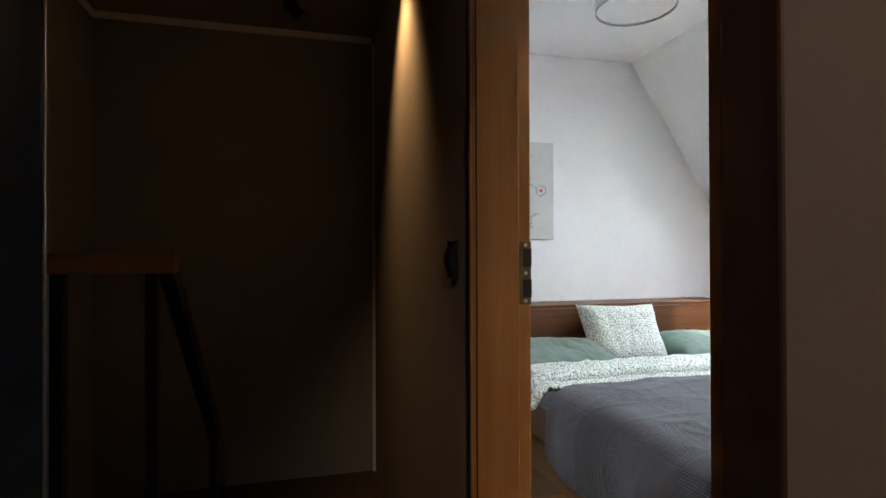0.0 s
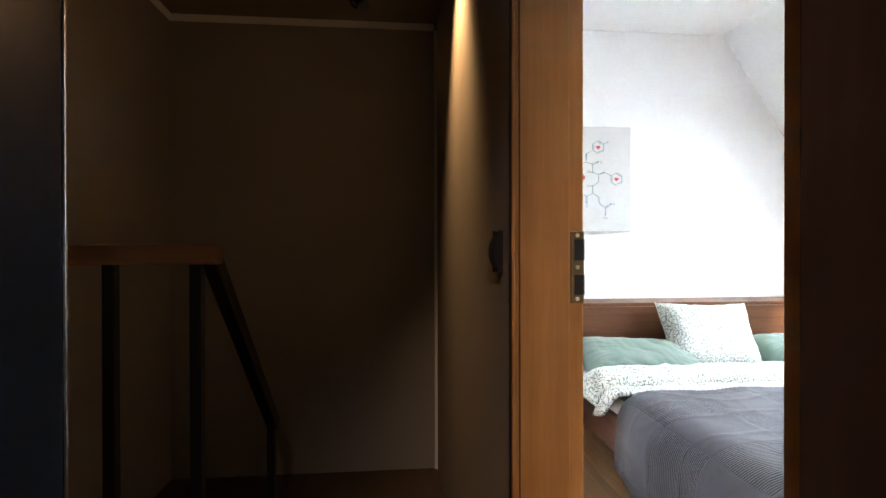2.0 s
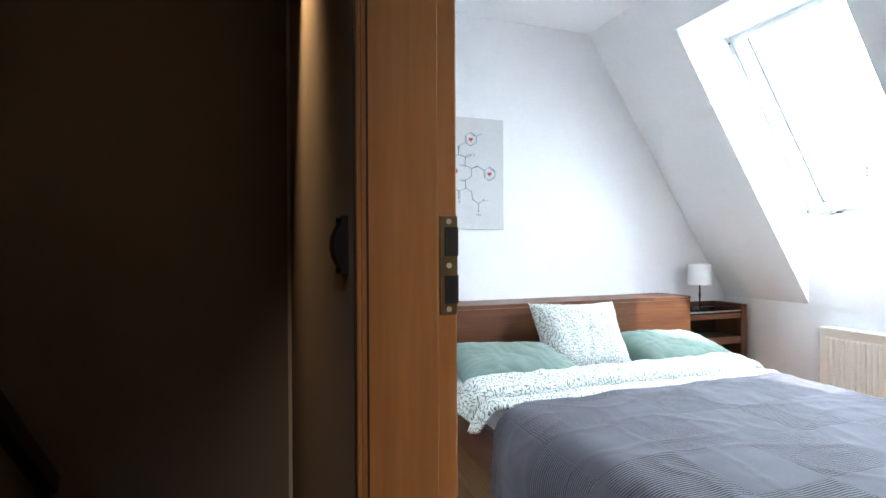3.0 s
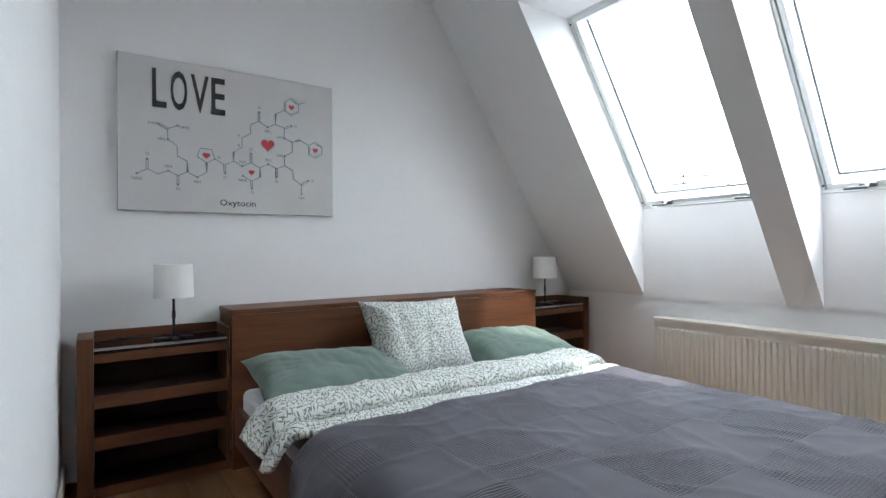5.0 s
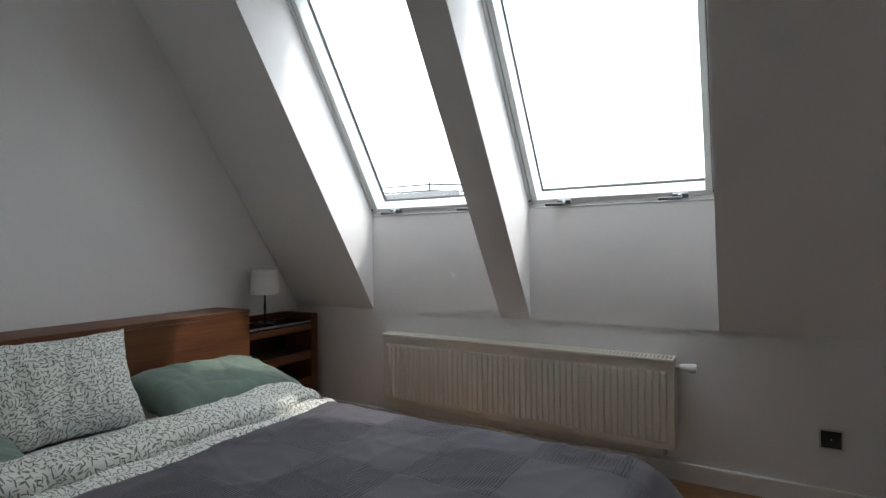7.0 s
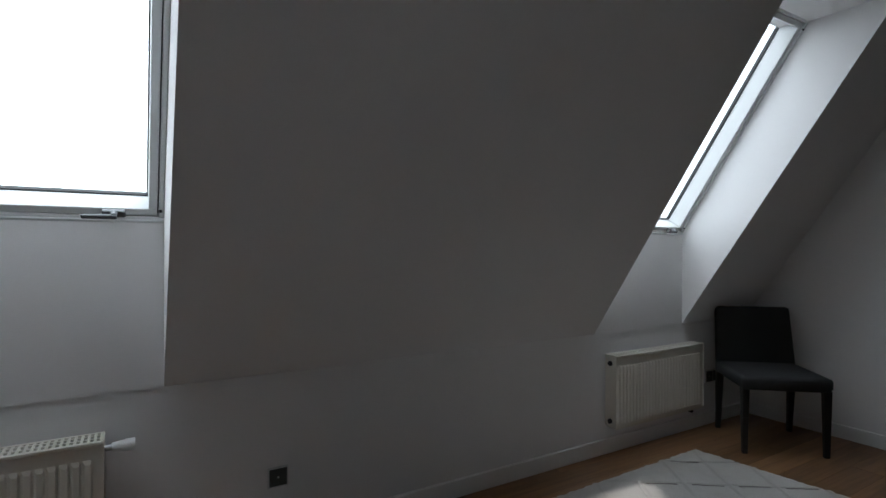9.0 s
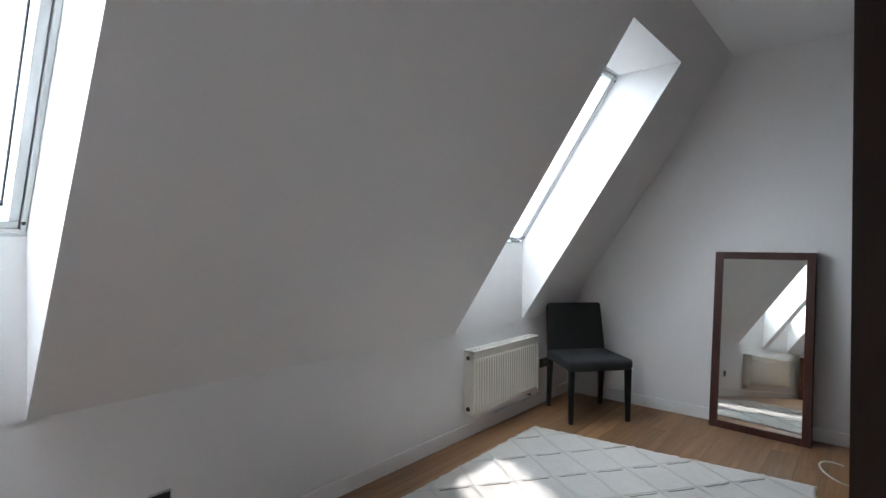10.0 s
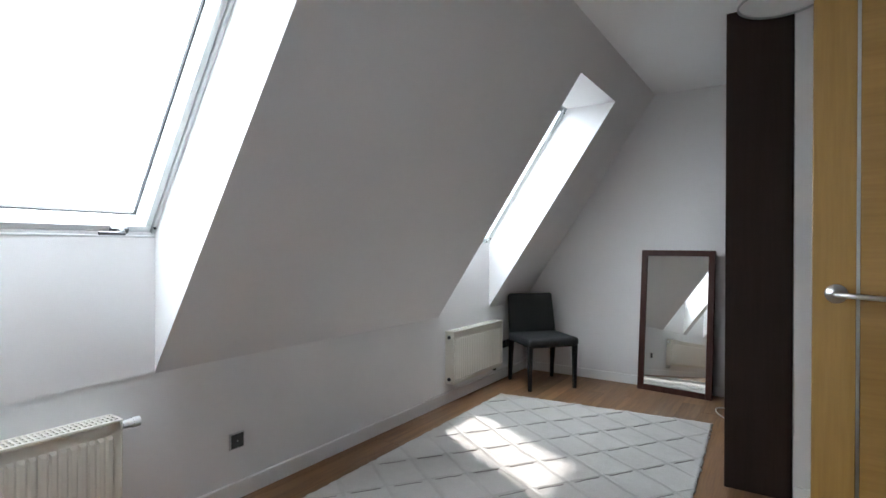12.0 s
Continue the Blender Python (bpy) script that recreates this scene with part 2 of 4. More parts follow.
def glass(name):
    m, t, b = nodes_of(name)
    mix, clear, gloss, edge, steep, fres = (t.nodes.new(k) for k in ("ShaderNodeMixShader", "ShaderNodeBsdfTransparent", "ShaderNodeBsdfGlossy", "ShaderNodeLayerWeight", "ShaderNodeMath", "ShaderNodeMath"))
    edge.inputs["Blend"].default_value = 0.5
    steep.operation, steep.inputs[1].default_value = "POWER", 5.0
    fres.operation, fres.inputs[1].default_value, fres.inputs[2].default_value = "MULTIPLY_ADD", 0.5, 0.04
    t.links.new(edge.outputs["Facing"], steep.inputs[0])
    t.links.new(steep.outputs["Value"], fres.inputs[0])
    clear.inputs["Color"].default_value = (0.96, 0.985, 0.985, 1)
    gloss.inputs["Roughness"].default_value = 0.02
    t.links.new(fres.outputs["Value"], mix.inputs["Fac"])
    t.links.new(clear.outputs["BSDF"], mix.inputs[1])
    t.links.new(gloss.outputs["BSDF"], mix.inputs[2])
    t.links.new(mix.outputs["Shader"], t.nodes["Material Output"].inputs["Surface"])
    return m


PLASTER = plain("wall_plaster", (0.82, 0.81, 0.81), 0.9, grain=220, wear=0.02, relief=0.10)
CEILING = plain("ceiling_plaster", (0.85, 0.85, 0.85), 0.9, grain=220, wear=0.015, relief=0.06)
HALLDARK = plain("hall_dark_paint", (0.30, 0.285, 0.275), 0.8, grain=220, wear=0.05, relief=0.12)
HALLWALL = plain("hall_plaster", (0.42, 0.35, 0.29), 0.85, grain=220, wear=0.03, relief=0.12)
TRIM = plain("white_trim", (0.86, 0.86, 0.86), 0.45, wear=0.02, relief=0.02)
SASH = plain("white_lacquer", (0.70, 0.72, 0.72), 0.35, wear=0.02, relief=0.01)
GASKET = plain("black_rubber", (0.02, 0.022, 0.024), 0.6)
STEEL = plain("brushed_steel", (0.60, 0.60, 0.60), 0.28, 1.0, relief=0.03)
ALU = plain("grey_aluminium", (0.45, 0.46, 0.46), 0.4, 1.0)
BLACK = plain("black_metal", (0.015, 0.015, 0.016), 0.45)
BLACKPLASTIC = plain("black_plastic", (0.02, 0.02, 0.022), 0.35)
WALNUT = wood("red_brown_veneer", (0.076, 0.028, 0.012), (0.158, 0.062, 0.026), "x", 0.45, 1.0, 0.04)
WALNUT_UP = wood("red_brown_veneer_upright", (0.066, 0.025, 0.011), (0.136, 0.055, 0.024), "z", 0.45, 1.0, 0.04)
WENGE = wood("dark_wenge", (0.021, 0.0115, 0.0092), (0.036, 0.020, 0.016), "z", 0.65)
# near-black colour carries the shade deep inside the shelf units
INNERWOOD = wood("shaded_inner_veneer", (0.018, 0.009, 0.006), (0.032, 0.016, 0.010), "x", 0.6)
WENGE.node_tree.nodes["Principled BSDF"].inputs["Specular IOR Level"].default_value = 0.25
MIRRORWOOD = wood("dark_cherry", (0.035, 0.012, 0.009), (0.075, 0.026, 0.018), "z", 0.45, 1.0, 0.0)
for dark_wood in (WALNUT, WALNUT_UP, INNERWOOD, MIRRORWOOD):
    dark_wood.node_tree.nodes["Principled BSDF"].inputs["Specular IOR Level"].default_value = 0.3
HALLCEIL = plain("hall_ceiling_paint", (0.30, 0.235, 0.18), 0.85, grain=220, wear=0.03, relief=0.06)
HANDLEALU = plain("matt_handle_metal", (0.17, 0.18, 0.19), 0.5, 0.6)
# frame oak darkened to paint in the shade on the hall side
SHADEDOAK = wood("shaded_oak", (0.035, 0.017, 0.011), (0.065, 0.032, 0.021), "z", 0.5)
BEECH = wood("beech_door", (0.20, 0.11, 0.07), (0.28, 0.16, 0.105), "z", 0.45)
# the door's oak again, made more orange for the warm light on the frame
OAKFRAME = wood("warm_lit_oak_veneer", (0.33, 0.150, 0.045), (0.46, 0.225, 0.075), "z", 0.42, 1.0, 0.1)
OAK = wood("honey_oak_veneer", (0.29, 0.160, 0.040), (0.40, 0.235, 0.068), "z", 0.42, 1.0, 0.1)
OAK_ACROSS = wood("honey_oak_across", (0.27, 0.145, 0.036), (0.39, 0.225, 0.062), "x", 0.42, 1.0, 0.1)
FLOORWOOD = wood("oak_plank", (0.165, 0.083, 0.036), (0.33, 0.178, 0.083), "y", 0.42, 1.0, 0.0, 0.22)
HALLFLOOR = wood("dark_hall_floor", (0.05, 0.03, 0.02), (0.09, 0.055, 0.035), "y", 0.4)
RAILWOOD = wood("beech_handrail", (0.22, 0.10, 0.05), (0.34, 0.17, 0.085), "x", 0.4)
GREEN = cloth("sage_cotton", (0.135, 0.190, 0.158))
LINEN = cloth("white_cotton", (0.72, 0.72, 0.74))
LEAVES = leaf_cloth("leaf_print_cotton")
PATCH = patch_cloth("slate_bedspread")
CHARCOAL = plain("charcoal_upholstery", (0.022, 0.023, 0.024), 0.85, grain=500, wear=0.15, relief=0.3)
CHARLEG = plain("charcoal_leg", (0.012, 0.012, 0.013), 0.7, grain=300)
RADIATOR = plain("radiator_enamel", (0.76, 0.73, 0.65), 0.35, wear=0.015, relief=0.01)
SHADECLOTH = plain("white_lampshade", (0.82, 0.81, 0.80), 0.8, grain=300, wear=0.02, relief=0.05)
CANVAS = plain("grey_canvas", (0.60, 0.58, 0.57), 0.85, grain=700, wear=0.05, relief=0.2)
INK = plain("dark_ink", (0.045, 0.045, 0.05), 0.8, relief=0)
INKBLUE = plain("blue_grey_ink", (0.12, 0.20, 0.25), 0.8, relief=0)
INKRED = plain("red_ink", (0.55, 0.06, 0.08), 0.8, relief=0)
GLASS = glass("window_glass")
DARKGLASS = plain("dark_glass", (0.005, 0.006, 0.008), 0.22, relief=0)
DARKGLASS.node_tree.nodes["Principled BSDF"].inputs["Specular IOR Level"].default_value = 0.22
SMOKED = plain("smoked_glass", (0.01, 0.01, 0.012), 0.08, relief=0)
RUG = plain("cream_wool", (0.60, 0.575, 0.55), 0.95, grain=160, wear=0.12, relief=0.6)
RUGLINE = plain("taupe_wool", (0.57, 0.545, 0.522), 0.95, grain=160, wear=0.15, relief=0.6)
RUGSTITCH = plain("dark_wool", (0.33, 0.30, 0.285), 0.95)
ROOFGREY = plain("grey_roof_sheet", (0.16, 0.16, 0.165), 0.6)
CABLE = plain("white_cable", (0.75, 0.73, 0.70), 0.5)
mirror_m, mirror_t, mirror_b = nodes_of("mirror_silver")
mirror_b.inputs["Metallic"].default_value, mirror_b.inputs["Roughness"].default_value = 1.0, 0.01
mirror_b.inputs["Base Color"].default_value = (0.86, 0.88, 0.86, 1)


# ---- builders ----
def thing(name, label, category, at=(0, 0, 0), group="", kind="", turn=0):
    ob = new(name)
    ob.empty_display_size = 0.1
    ob.matrix_world = pose(*at, 0, 0, turn)
    return tagged(ob, label, category, group, kind)


def mesh_of(name, bm, material, smooth=False):
    me = bpy.data.meshes.new(name)
    bm.normal_update()
    bm.to_mesh(me)
    bm.free()
    me.materials.append(material)
    if smooth:
        for p in me.polygons:
            p.use_smooth = True
    return me


def part(name, bm, material, parent=None, label="", smooth=False):
    ob = new(name, mesh_of(name, bm, material, smooth))
    if parent is not None:
        ob.parent = parent
    return tagged(ob, label)


def structure(name, bm, material, label, category, smooth=False):
    return tagged(part(name, bm, material, None, "", smooth), label, category, "", "structure")


def box(x0, x1, y0, y1, z0, z1, bevel=0.0, bm=None):
    fresh = bmesh.new()
    bmesh.ops.create_cube(fresh, size=1)
    for v in fresh.verts:
        v.co = Vector(((x0 + x1) / 2 + v.co.x * (x1 - x0), (y0 + y1) / 2 + v.co.y * (y1 - y0), (z0 + z1) / 2 + v.co.z * (z1 - z0)))
    if bevel:
        bmesh.ops.bevel(fresh, geom=fresh.edges[:], offset=bevel, segments=2, affect="EDGES", profile=0.5)
    return join(bm, fresh)


def join(bm, fresh):
    if bm is None:
        return fresh
    me = bpy.data.meshes.new("tmp")
    fresh.to_mesh(me)
    fresh.free()
    bm.from_mesh(me)
    bpy.data.meshes.remove(me)
    return bm


def tube(a, b, r0, r1=None, n=16, bm=None):
    a, b = Vector(a), Vector(b)
    fresh = bmesh.new()
    bmesh.ops.create_cone(fresh, cap_ends=True, segments=n, radius1=r0, radius2=r0 if r1 is None else r1, depth=(b - a).length)
    bmesh.ops.transform(fresh, verts=fresh.verts, matrix=Matrix.Translation((a + b) / 2) @ (b - a).to_track_quat("Z", "Y").to_matrix().to_4x4())
    return join(bm, fresh)


def bend(points, r, n=10, bm=None):
    for a, b in zip(points, points[1:]):
        bm = tube(a, b, r, None, n, bm)
    return bm


def prism(poly, y0, y1, bm=None):
    """A cross-section in x and z, drawn out along y."""
    bm = bm or bmesh.new()
    near, far = ([bm.verts.new((x, y, z)) for x, z in poly] for y in (y0, y1))
    n = len(poly)
    bm.faces.new(near)
    bm.faces.new(far[::-1])
    for i in range(n):
        bm.faces.new((near[i], far[i], far[(i + 1) % n], near[(i + 1) % n]))
    bmesh.ops.recalc_face_normals(bm, faces=bm.faces[:])
    return bm


def sheet(nu, nv, place, thick=0.0):
    """A grid with a map in metres; place(i/nu, j/nv) gives the point and its map."""
    bm = bmesh.new()
    uv = bm.loops.layers.uv.new("UVMap")
    pts = [[place(i / nu, j / nv) for j in range(nv + 1)] for i in range(nu + 1)]
    vs = [[bm.verts.new(p[0]) for p in row] for row in pts]
    for i in range(nu):
        for j in range(nv):
            f = bm.faces.new((vs[i][j], vs[i + 1][j], vs[i + 1][j + 1], vs[i][j + 1]))
            for lp, (a, b) in zip(f.loops, ((i, j), (i + 1, j), (i + 1, j + 1), (i, j + 1))):
                lp[uv].uv = pts[a][b][1]
    return bm


def wrinkle(x, y, scale=3.0, seed=0.0):
    return noise.noise(Vector((x * scale, y * scale, seed))) + 0.5 * noise.noise(Vector((x * scale * 2.3, y * scale * 2.3, seed + 7)))

# ---- bedroom shell ----
def slope_x(z):
    return KNEE - (z - CREASE) / TAN


def outer_z(x):
    return CREASE + LIFT + 0.26 + (KNEE - x) * TAN


GABLE = [(0.3, -0.25), (0.3, 3.4), (APEX, outer_z(APEX) - 0.02), (KNEE + 0.37, outer_z(KNEE + 0.37) - 0.02), (KNEE + 0.37, -0.25)]
sub = box(WEST - 0.002, KNEE + 0.5, SOUTH - 0.15, NORTH + 0.15, -0.25, -0.012)
structure("floor", sub, FLOORWOOD, "warm oak plank floor of the bedroom", "floor")
structure("wall_north", prism(GABLE, NORTH, NORTH + 0.15), PLASTER, "smooth white plaster wall behind the bed", "wall")
structure("wall_south", prism(GABLE, SOUTH - 0.15, SOUTH), PLASTER, "white plaster gable wall behind mirror and chair", "wall")
west = box(HALL, WEST, DOOR_N + 0.06, NORTH, -0.25, CEIL + 0.3)
box(HALL, WEST, -4.62, DOOR_S - 0.06, -0.25, CEIL + 0.3, 0, west)
box(HALL, WEST, DOOR_S - 0.06, DOOR_N + 0.06, DOOR_H + 0.06, CEIL + 0.3, 0, west)
structure("wall_west", west, PLASTER, "white plaster wall with the bedroom doorway", "wall")
structure("wall_closet", box(HALL, 1.487, SOUTH, -4.62, -0.25, CEIL + 0.3), PLASTER, "white plaster wall stub beside the wardrobe", "wall")
structure("ceiling", box(0.3, APEX + 0.02, SOUTH - 0.15, NORTH + 0.15, CEIL, CEIL + 0.12), CEILING, "flat white plaster ceiling", "ceiling")


solid = [(KNEE, -0.25), (KNEE, CREASE), (APEX, CEIL), (APEX, outer_z(APEX)), (KNEE + 0.38, outer_z(KNEE + 0.38)), (KNEE + 0.38, -0.25)]
edges = [SOUTH, *sorted(v for w in WINDOWS for v in w), NORTH]
for a, b in zip(edges[0::2], edges[1::2]):
    structure("wall_slope", prism(solid, a, b), PLASTER, "white plastered roof slope and knee wall", "wall")
for a, b in WINDOWS:
    low = [(KNEE, -0.25), (KNEE, CREASE), (KNEE - 0.006, CREASE), (KNEE - 0.006, CREASE + LIFT), (KNEE + 0.30, CREASE + LIFT), (KNEE + 0.38, outer_z(KNEE + 0.38)), (KNEE + 0.38, -0.25)]
    structure("wall_niche", prism(low, a, b), PLASTER, "white plastered wall below a roof window", "wall")
    x1 = KNEE - (WTOP - CREASE - LIFT) / TAN
    high = [(slope_x(WTOP), WTOP), (APEX, CEIL), (APEX, outer_z(APEX)), (x1 + 0.12, outer_z(x1 + 0.12)), (x1 + 0.12, WTOP)]
    structure("wall_niche", prism(high, a, b), PLASTER, "white plastered slope above a roof window", "wall")

base = box(KNEE - 0.020, KNEE, SOUTH, NORTH, -0.012, 0.088, 0.005)
structure("baseboard", base, TRIM, "white painted baseboard along the knee wall", "baseboard")
structure("baseboard", box(1.83, KNEE - 0.020, SOUTH, SOUTH + 0.020, -0.012, 0.088, 0.005), TRIM, "white painted baseboard along the gable wall", "baseboard")
structure("baseboard", box(0.56, 1.487, -4.62, -4.604, -0.012, 0.088, 0.005), TRIM, "white painted baseboard on the closet wall", "baseboard")
structure("baseboard", box(WEST, WEST + 0.016, DOOR_N + 0.08, NORTH, -0.012, 0.088, 0.005), TRIM, "white painted baseboard beside the doorway", "baseboard")


# ---- roof windows ----
def roof_window(index, y0, y1):
    """Built in the window's own plane: u along y, v up the slope, w outwards."""
    root = thing("window_%d" % index, "white roof window with two lever handles, closed", "window", kind="structure")
    m = Matrix(((0, -math.cos(SLOPE), math.sin(SLOPE), KNEE + 0.005), (1, 0, 0, y0), (0, math.sin(SLOPE), math.cos(SLOPE), CREASE + LIFT - 0.02), (0, 0, 0, 1)))
    root.matrix_world = m
    W, H = y1 - y0, (WTOP - CREASE - LIFT) / math.sin(SLOPE) + 0.03

    def ring(name, inset, width, w0, w1, material, label="", bevel=0.004):
        i, o = inset, inset + width
        bm = box(i, W - i, i, o, w0, w1, bevel)
        box(i, W - i, H - o, H - i, w0, w1, bevel, bm)
        box(i, o, o, H - o, w0, w1, bevel, bm)
        box(W - o, W - i, o, H - o, w0, w1, bevel, bm)
        return part(name, bm, material, root, label)

    ring("window_frame", 0.0, 0.018, -0.004, 0.14, SASH)
    ring("gap_seal", 0.018, 0.004, 0.030, 0.13, GASKET, "black rubber seal")
    ring("sash", 0.022, 0.029, 0.004, 0.135, SASH)
    ring("pane_gasket", 0.051, 0.005, 0.104, 0.128, GASKET, "black glazing gasket")
    pane = part("pane", box(0.053, W - 0.053, 0.053, H - 0.053, 0.112, 0.118), GLASS, root, "clear glass")
    pane.visible_shadow = False
    sill = part("window_sill", box(0.0, W, -0.012, 0.012, -0.012, 0.05, 0.003), SASH, root)
    for u in (0.22, 0.83):
        c = W * (1 - u)
        h = box(c - 0.036, c + 0.036, 0.024, 0.050, -0.018, 0.004, 0.005)
        part("handle_plate", h, HANDLEALU, root, "grey aluminium handle plate")
        lever = tube((c, 0.045, -0.018), (c, 0.045, -0.042), 0.011)
        box(c - 0.010, c + 0.095, 0.036, 0.052, -0.052, -0.040, 0.004, lever)
        part("handle", lever, HANDLEALU, root, "lever handle")
    for u in (0.012, W - 0.012):
        for v in (0.05, H - 0.05):
            part("screw", tube((u, v, -0.008), (u, v, 0.0), 0.006, None, 10), GASKET, root)
    return root


for k, (a, b) in enumerate(WINDOWS):
    roof_window(k + 1, a, b)


# ---- doorway and door ----
frame_root = thing("door_frame", "honey oak veneer door frame with brass strike plate", "door frame", kind="structure")
for y0, y1, x0, s in ((DOOR_N, DOOR_N + 0.06, HALL - 0.006, -1), (DOOR_S - 0.06, DOOR_S, HALL + 0.015, 1)):
    part("jamb", box(x0, 0.515, y0, y1, -0.012, DOOR_H + 0.06, 0.002), OAKFRAME, frame_root)
    yb0, yb1 = (y0 + 0.016, y1) if s < 0 else (y0, y1 - 0.016)
    part("rebate", box(0.518, 0.556, yb0, yb1, -0.012, DOOR_H + 0.06, 0.003), OAKFRAME, frame_root)
    ya, yb = (DOOR_N + 0.006, DOOR_N + 0.035) if s < 0 else (DOOR_S - 0.117, DOOR_S - 0.042)
    x1 = HALL - (0.0065 if s < 0 else -0.013)
    part("casing", box(HALL - (0.013 if s < 0 else 0.008), x1, ya, yb, -0.012, DOOR_H + 0.07, 0.004), SHADEDOAK, frame_root, "oak casing on the hall side, shade put into its colour")
    part("casing_inner", box(WEST, 0.53, ya + (0.014 if s < 0 else 0), yb - (0 if s < 0 else 0.054), -0.012, DOOR_H + 0.07, 0.003), OAKFRAME, frame_root)
part("head_jamb", box(HALL - 0.006, 0.515, DOOR_S, DOOR_N, DOOR_H, DOOR_H + 0.06, 0.002), OAKFRAME, frame_root)
part("head_casing", box(HALL - 0.024, HALL - 0.006, DOOR_S - 0.075, DOOR_N + 0.075, DOOR_H + 0.07, DOOR_H + 0.14, 0.004), SHADEDOAK, frame_root)
part("bead", box(HALL - 0.014, HALL - 0.0065, DOOR_N - 0.004, DOOR_N + 0.0055, -0.012, DOOR_H, 0.002), OAKFRAME, frame_root)
# raised dark strips draw the shadow lines of the frame's profile
for x in (HALL - 0.0172, HALL + 0.003):
    part("groove", box(x, x + 0.003, DOOR_N - 0.0045, DOOR_N + 0.004, -0.012, DOOR_H), SHADEDOAK, frame_root, "dark strip coloured as groove shade")
BRASS = plain("worn_brass", (0.20, 0.15, 0.09), 0.5, 1.0)
plate = part("strike_plate", box(0.522, 0.556, DOOR_N + 0.012, DOOR_N + 0.0165, 1.030, 1.207, 0.001), BRASS, frame_root, "worn brass strike plate")
for z0, z1 in ((1.135, 1.187), (1.050, 1.100)):
    part("latch_hole", box(0.531, 0.5565, DOOR_N + 0.010, DOOR_N + 0.014, z0, z1), GASKET, plate)
for z in (1.040, 1.118, 1.197):
    part("screw", tube((0.539, DOOR_N + 0.0125, z), (0.539, DOOR_N + 0.0105, z), 0.005, None, 10), STEEL, plate)

door = thing("door_1", "honey oak veneer door with steel inlay, standing wide open", "door", (0.56, -3.235, 0.0), kind="structure", turn=0)
LEAF = 0.895
part("leaf_edge", box(LEAF - 0.10, LEAF, -0.04, 0, 0.005, 2.03, 0.002), OAK, door)
part("leaf_middle", box(0.105, LEAF - 0.108, -0.04, 0, 0.005, 2.03, 0.002), OAK_ACROSS, door, "oak veneer with grain across")
part("leaf_edge", box(0.0, 0.097, -0.04, 0, 0.005, 2.03, 0.002), OAK, door)
for x in (LEAF - 0.108, 0.097):
    part("inlay", box(x, x + 0.008, -0.041, 0.001, 0.005, 2.03), STEEL, door, "brushed steel inlay")
part("latch", box(LEAF, LEAF + 0.002, -0.032, -0.008, 1.05, 1.24, 0.0005), STEEL, door)
rose = tube((LEAF - 0.055, 0.0, 1.185), (LEAF - 0.055, 0.009, 1.185), 0.027, 0.025, 24)
rose_ob = part("rose", rose, STEEL, door, "polished oval rose", True)
lever = tube((LEAF - 0.055, 0.009, 1.185), (LEAF - 0.055, 0.05, 1.185), 0.008, 0.008)
tube((LEAF - 0.050, 0.048, 1.185), (LEAF - 0.180, 0.048, 1.178), 0.0075, 0.0065, 16, lever)
tube((LEAF - 0.055, 0.0092, 1.185), (LEAF - 0.055, 0.0105, 1.185), 0.017, 0.0165, 24, lever)
part("handle", lever, STEEL, rose_ob, "brushed steel lever handle", True)
for z in (0.25, 1.0, 1.8):
    part("hinge", tube((-0.004, 0.004, z - 0.04), (-0.004, 0.004, z + 0.04), 0.007), STEEL, door)


def wall_switch(at, side, label):
    """A curved rocker switch; side +1 faces east, -1 west."""
    root = thing("light_switch", label, "light switch", at)
    part("plate", box(0, side * 0.010, -0.040, 0.040, -0.055, 0.055, 0.003), ALU if side > 0 else BLACKPLASTIC, root, "flat back plate")
    bm = bmesh.new()
    rows = []
    for k in range(9):
        a = (k / 8 - 0.5) * 2
        bulge = 0.010 + 0.018 * (1 - a * a)
        rows.append([bm.verts.new((side * (0.008 if q else bulge), y, a * 0.047)) for y, q in ((-0.033, 1), (-0.033, 0), (0.033, 0), (0.033, 1))])
    for r0, r1 in zip(rows, rows[1:]):
        for k in range(3):
            bm.faces.new((r0[k], r0[k + 1], r1[k + 1], r1[k]))
    bm.faces.new(rows[0])
    bm.faces.new(rows[-1])
    bmesh.ops.recalc_face_normals(bm, faces=bm.faces[:])
    part("rocker", bm, BLACKPLASTIC, root, "black curved rocker")


wall_switch((HALL - 0.004, -2.145, 1.155), -1, "black curved light switch on the hall wall")
wall_switch((WEST, -2.05, 1.155), 1, "black curved light switch beside the doorway")


# ---- bed ----
FRONT = -0.175
bed = thing("bed", "wide red-brown veneer bed with a thick headboard", "bed", (2.15, -1.3, 0))
inv = Matrix.Translation((-2.15, 1.3, 0))


def bedpart(name, bm, material, label=""):
    bmesh.ops.transform(bm, verts=bm.verts, matrix=inv)
    return part(name, bm, material, bed, label)


HX0, HX1 = 1.192, 3.238
bedpart("headboard", box(HX0 + 0.003, HX1 - 0.003, FRONT, FRONT + 0.045, -0.01, 0.755, 0.003), WALNUT)
bedpart("headboard_top", box(HX0, HX1, FRONT - 0.002, NORTH - 0.002, 0.757, 0.782, 0.003), WALNUT)
for x in (HX0 + 0.004, HX1 - 0.032):
    bedpart("headboard_side", box(x, x + 0.028, FRONT + 0.047, NORTH - 0.002, 0.70, 0.755, 0.002), WALNUT_UP)
WALNUT_Y = wood("red_brown_veneer_rail", (0.075, 0.028, 0.016), (0.15, 0.058, 0.032), "y", 0.38, 1.0, 0.15)
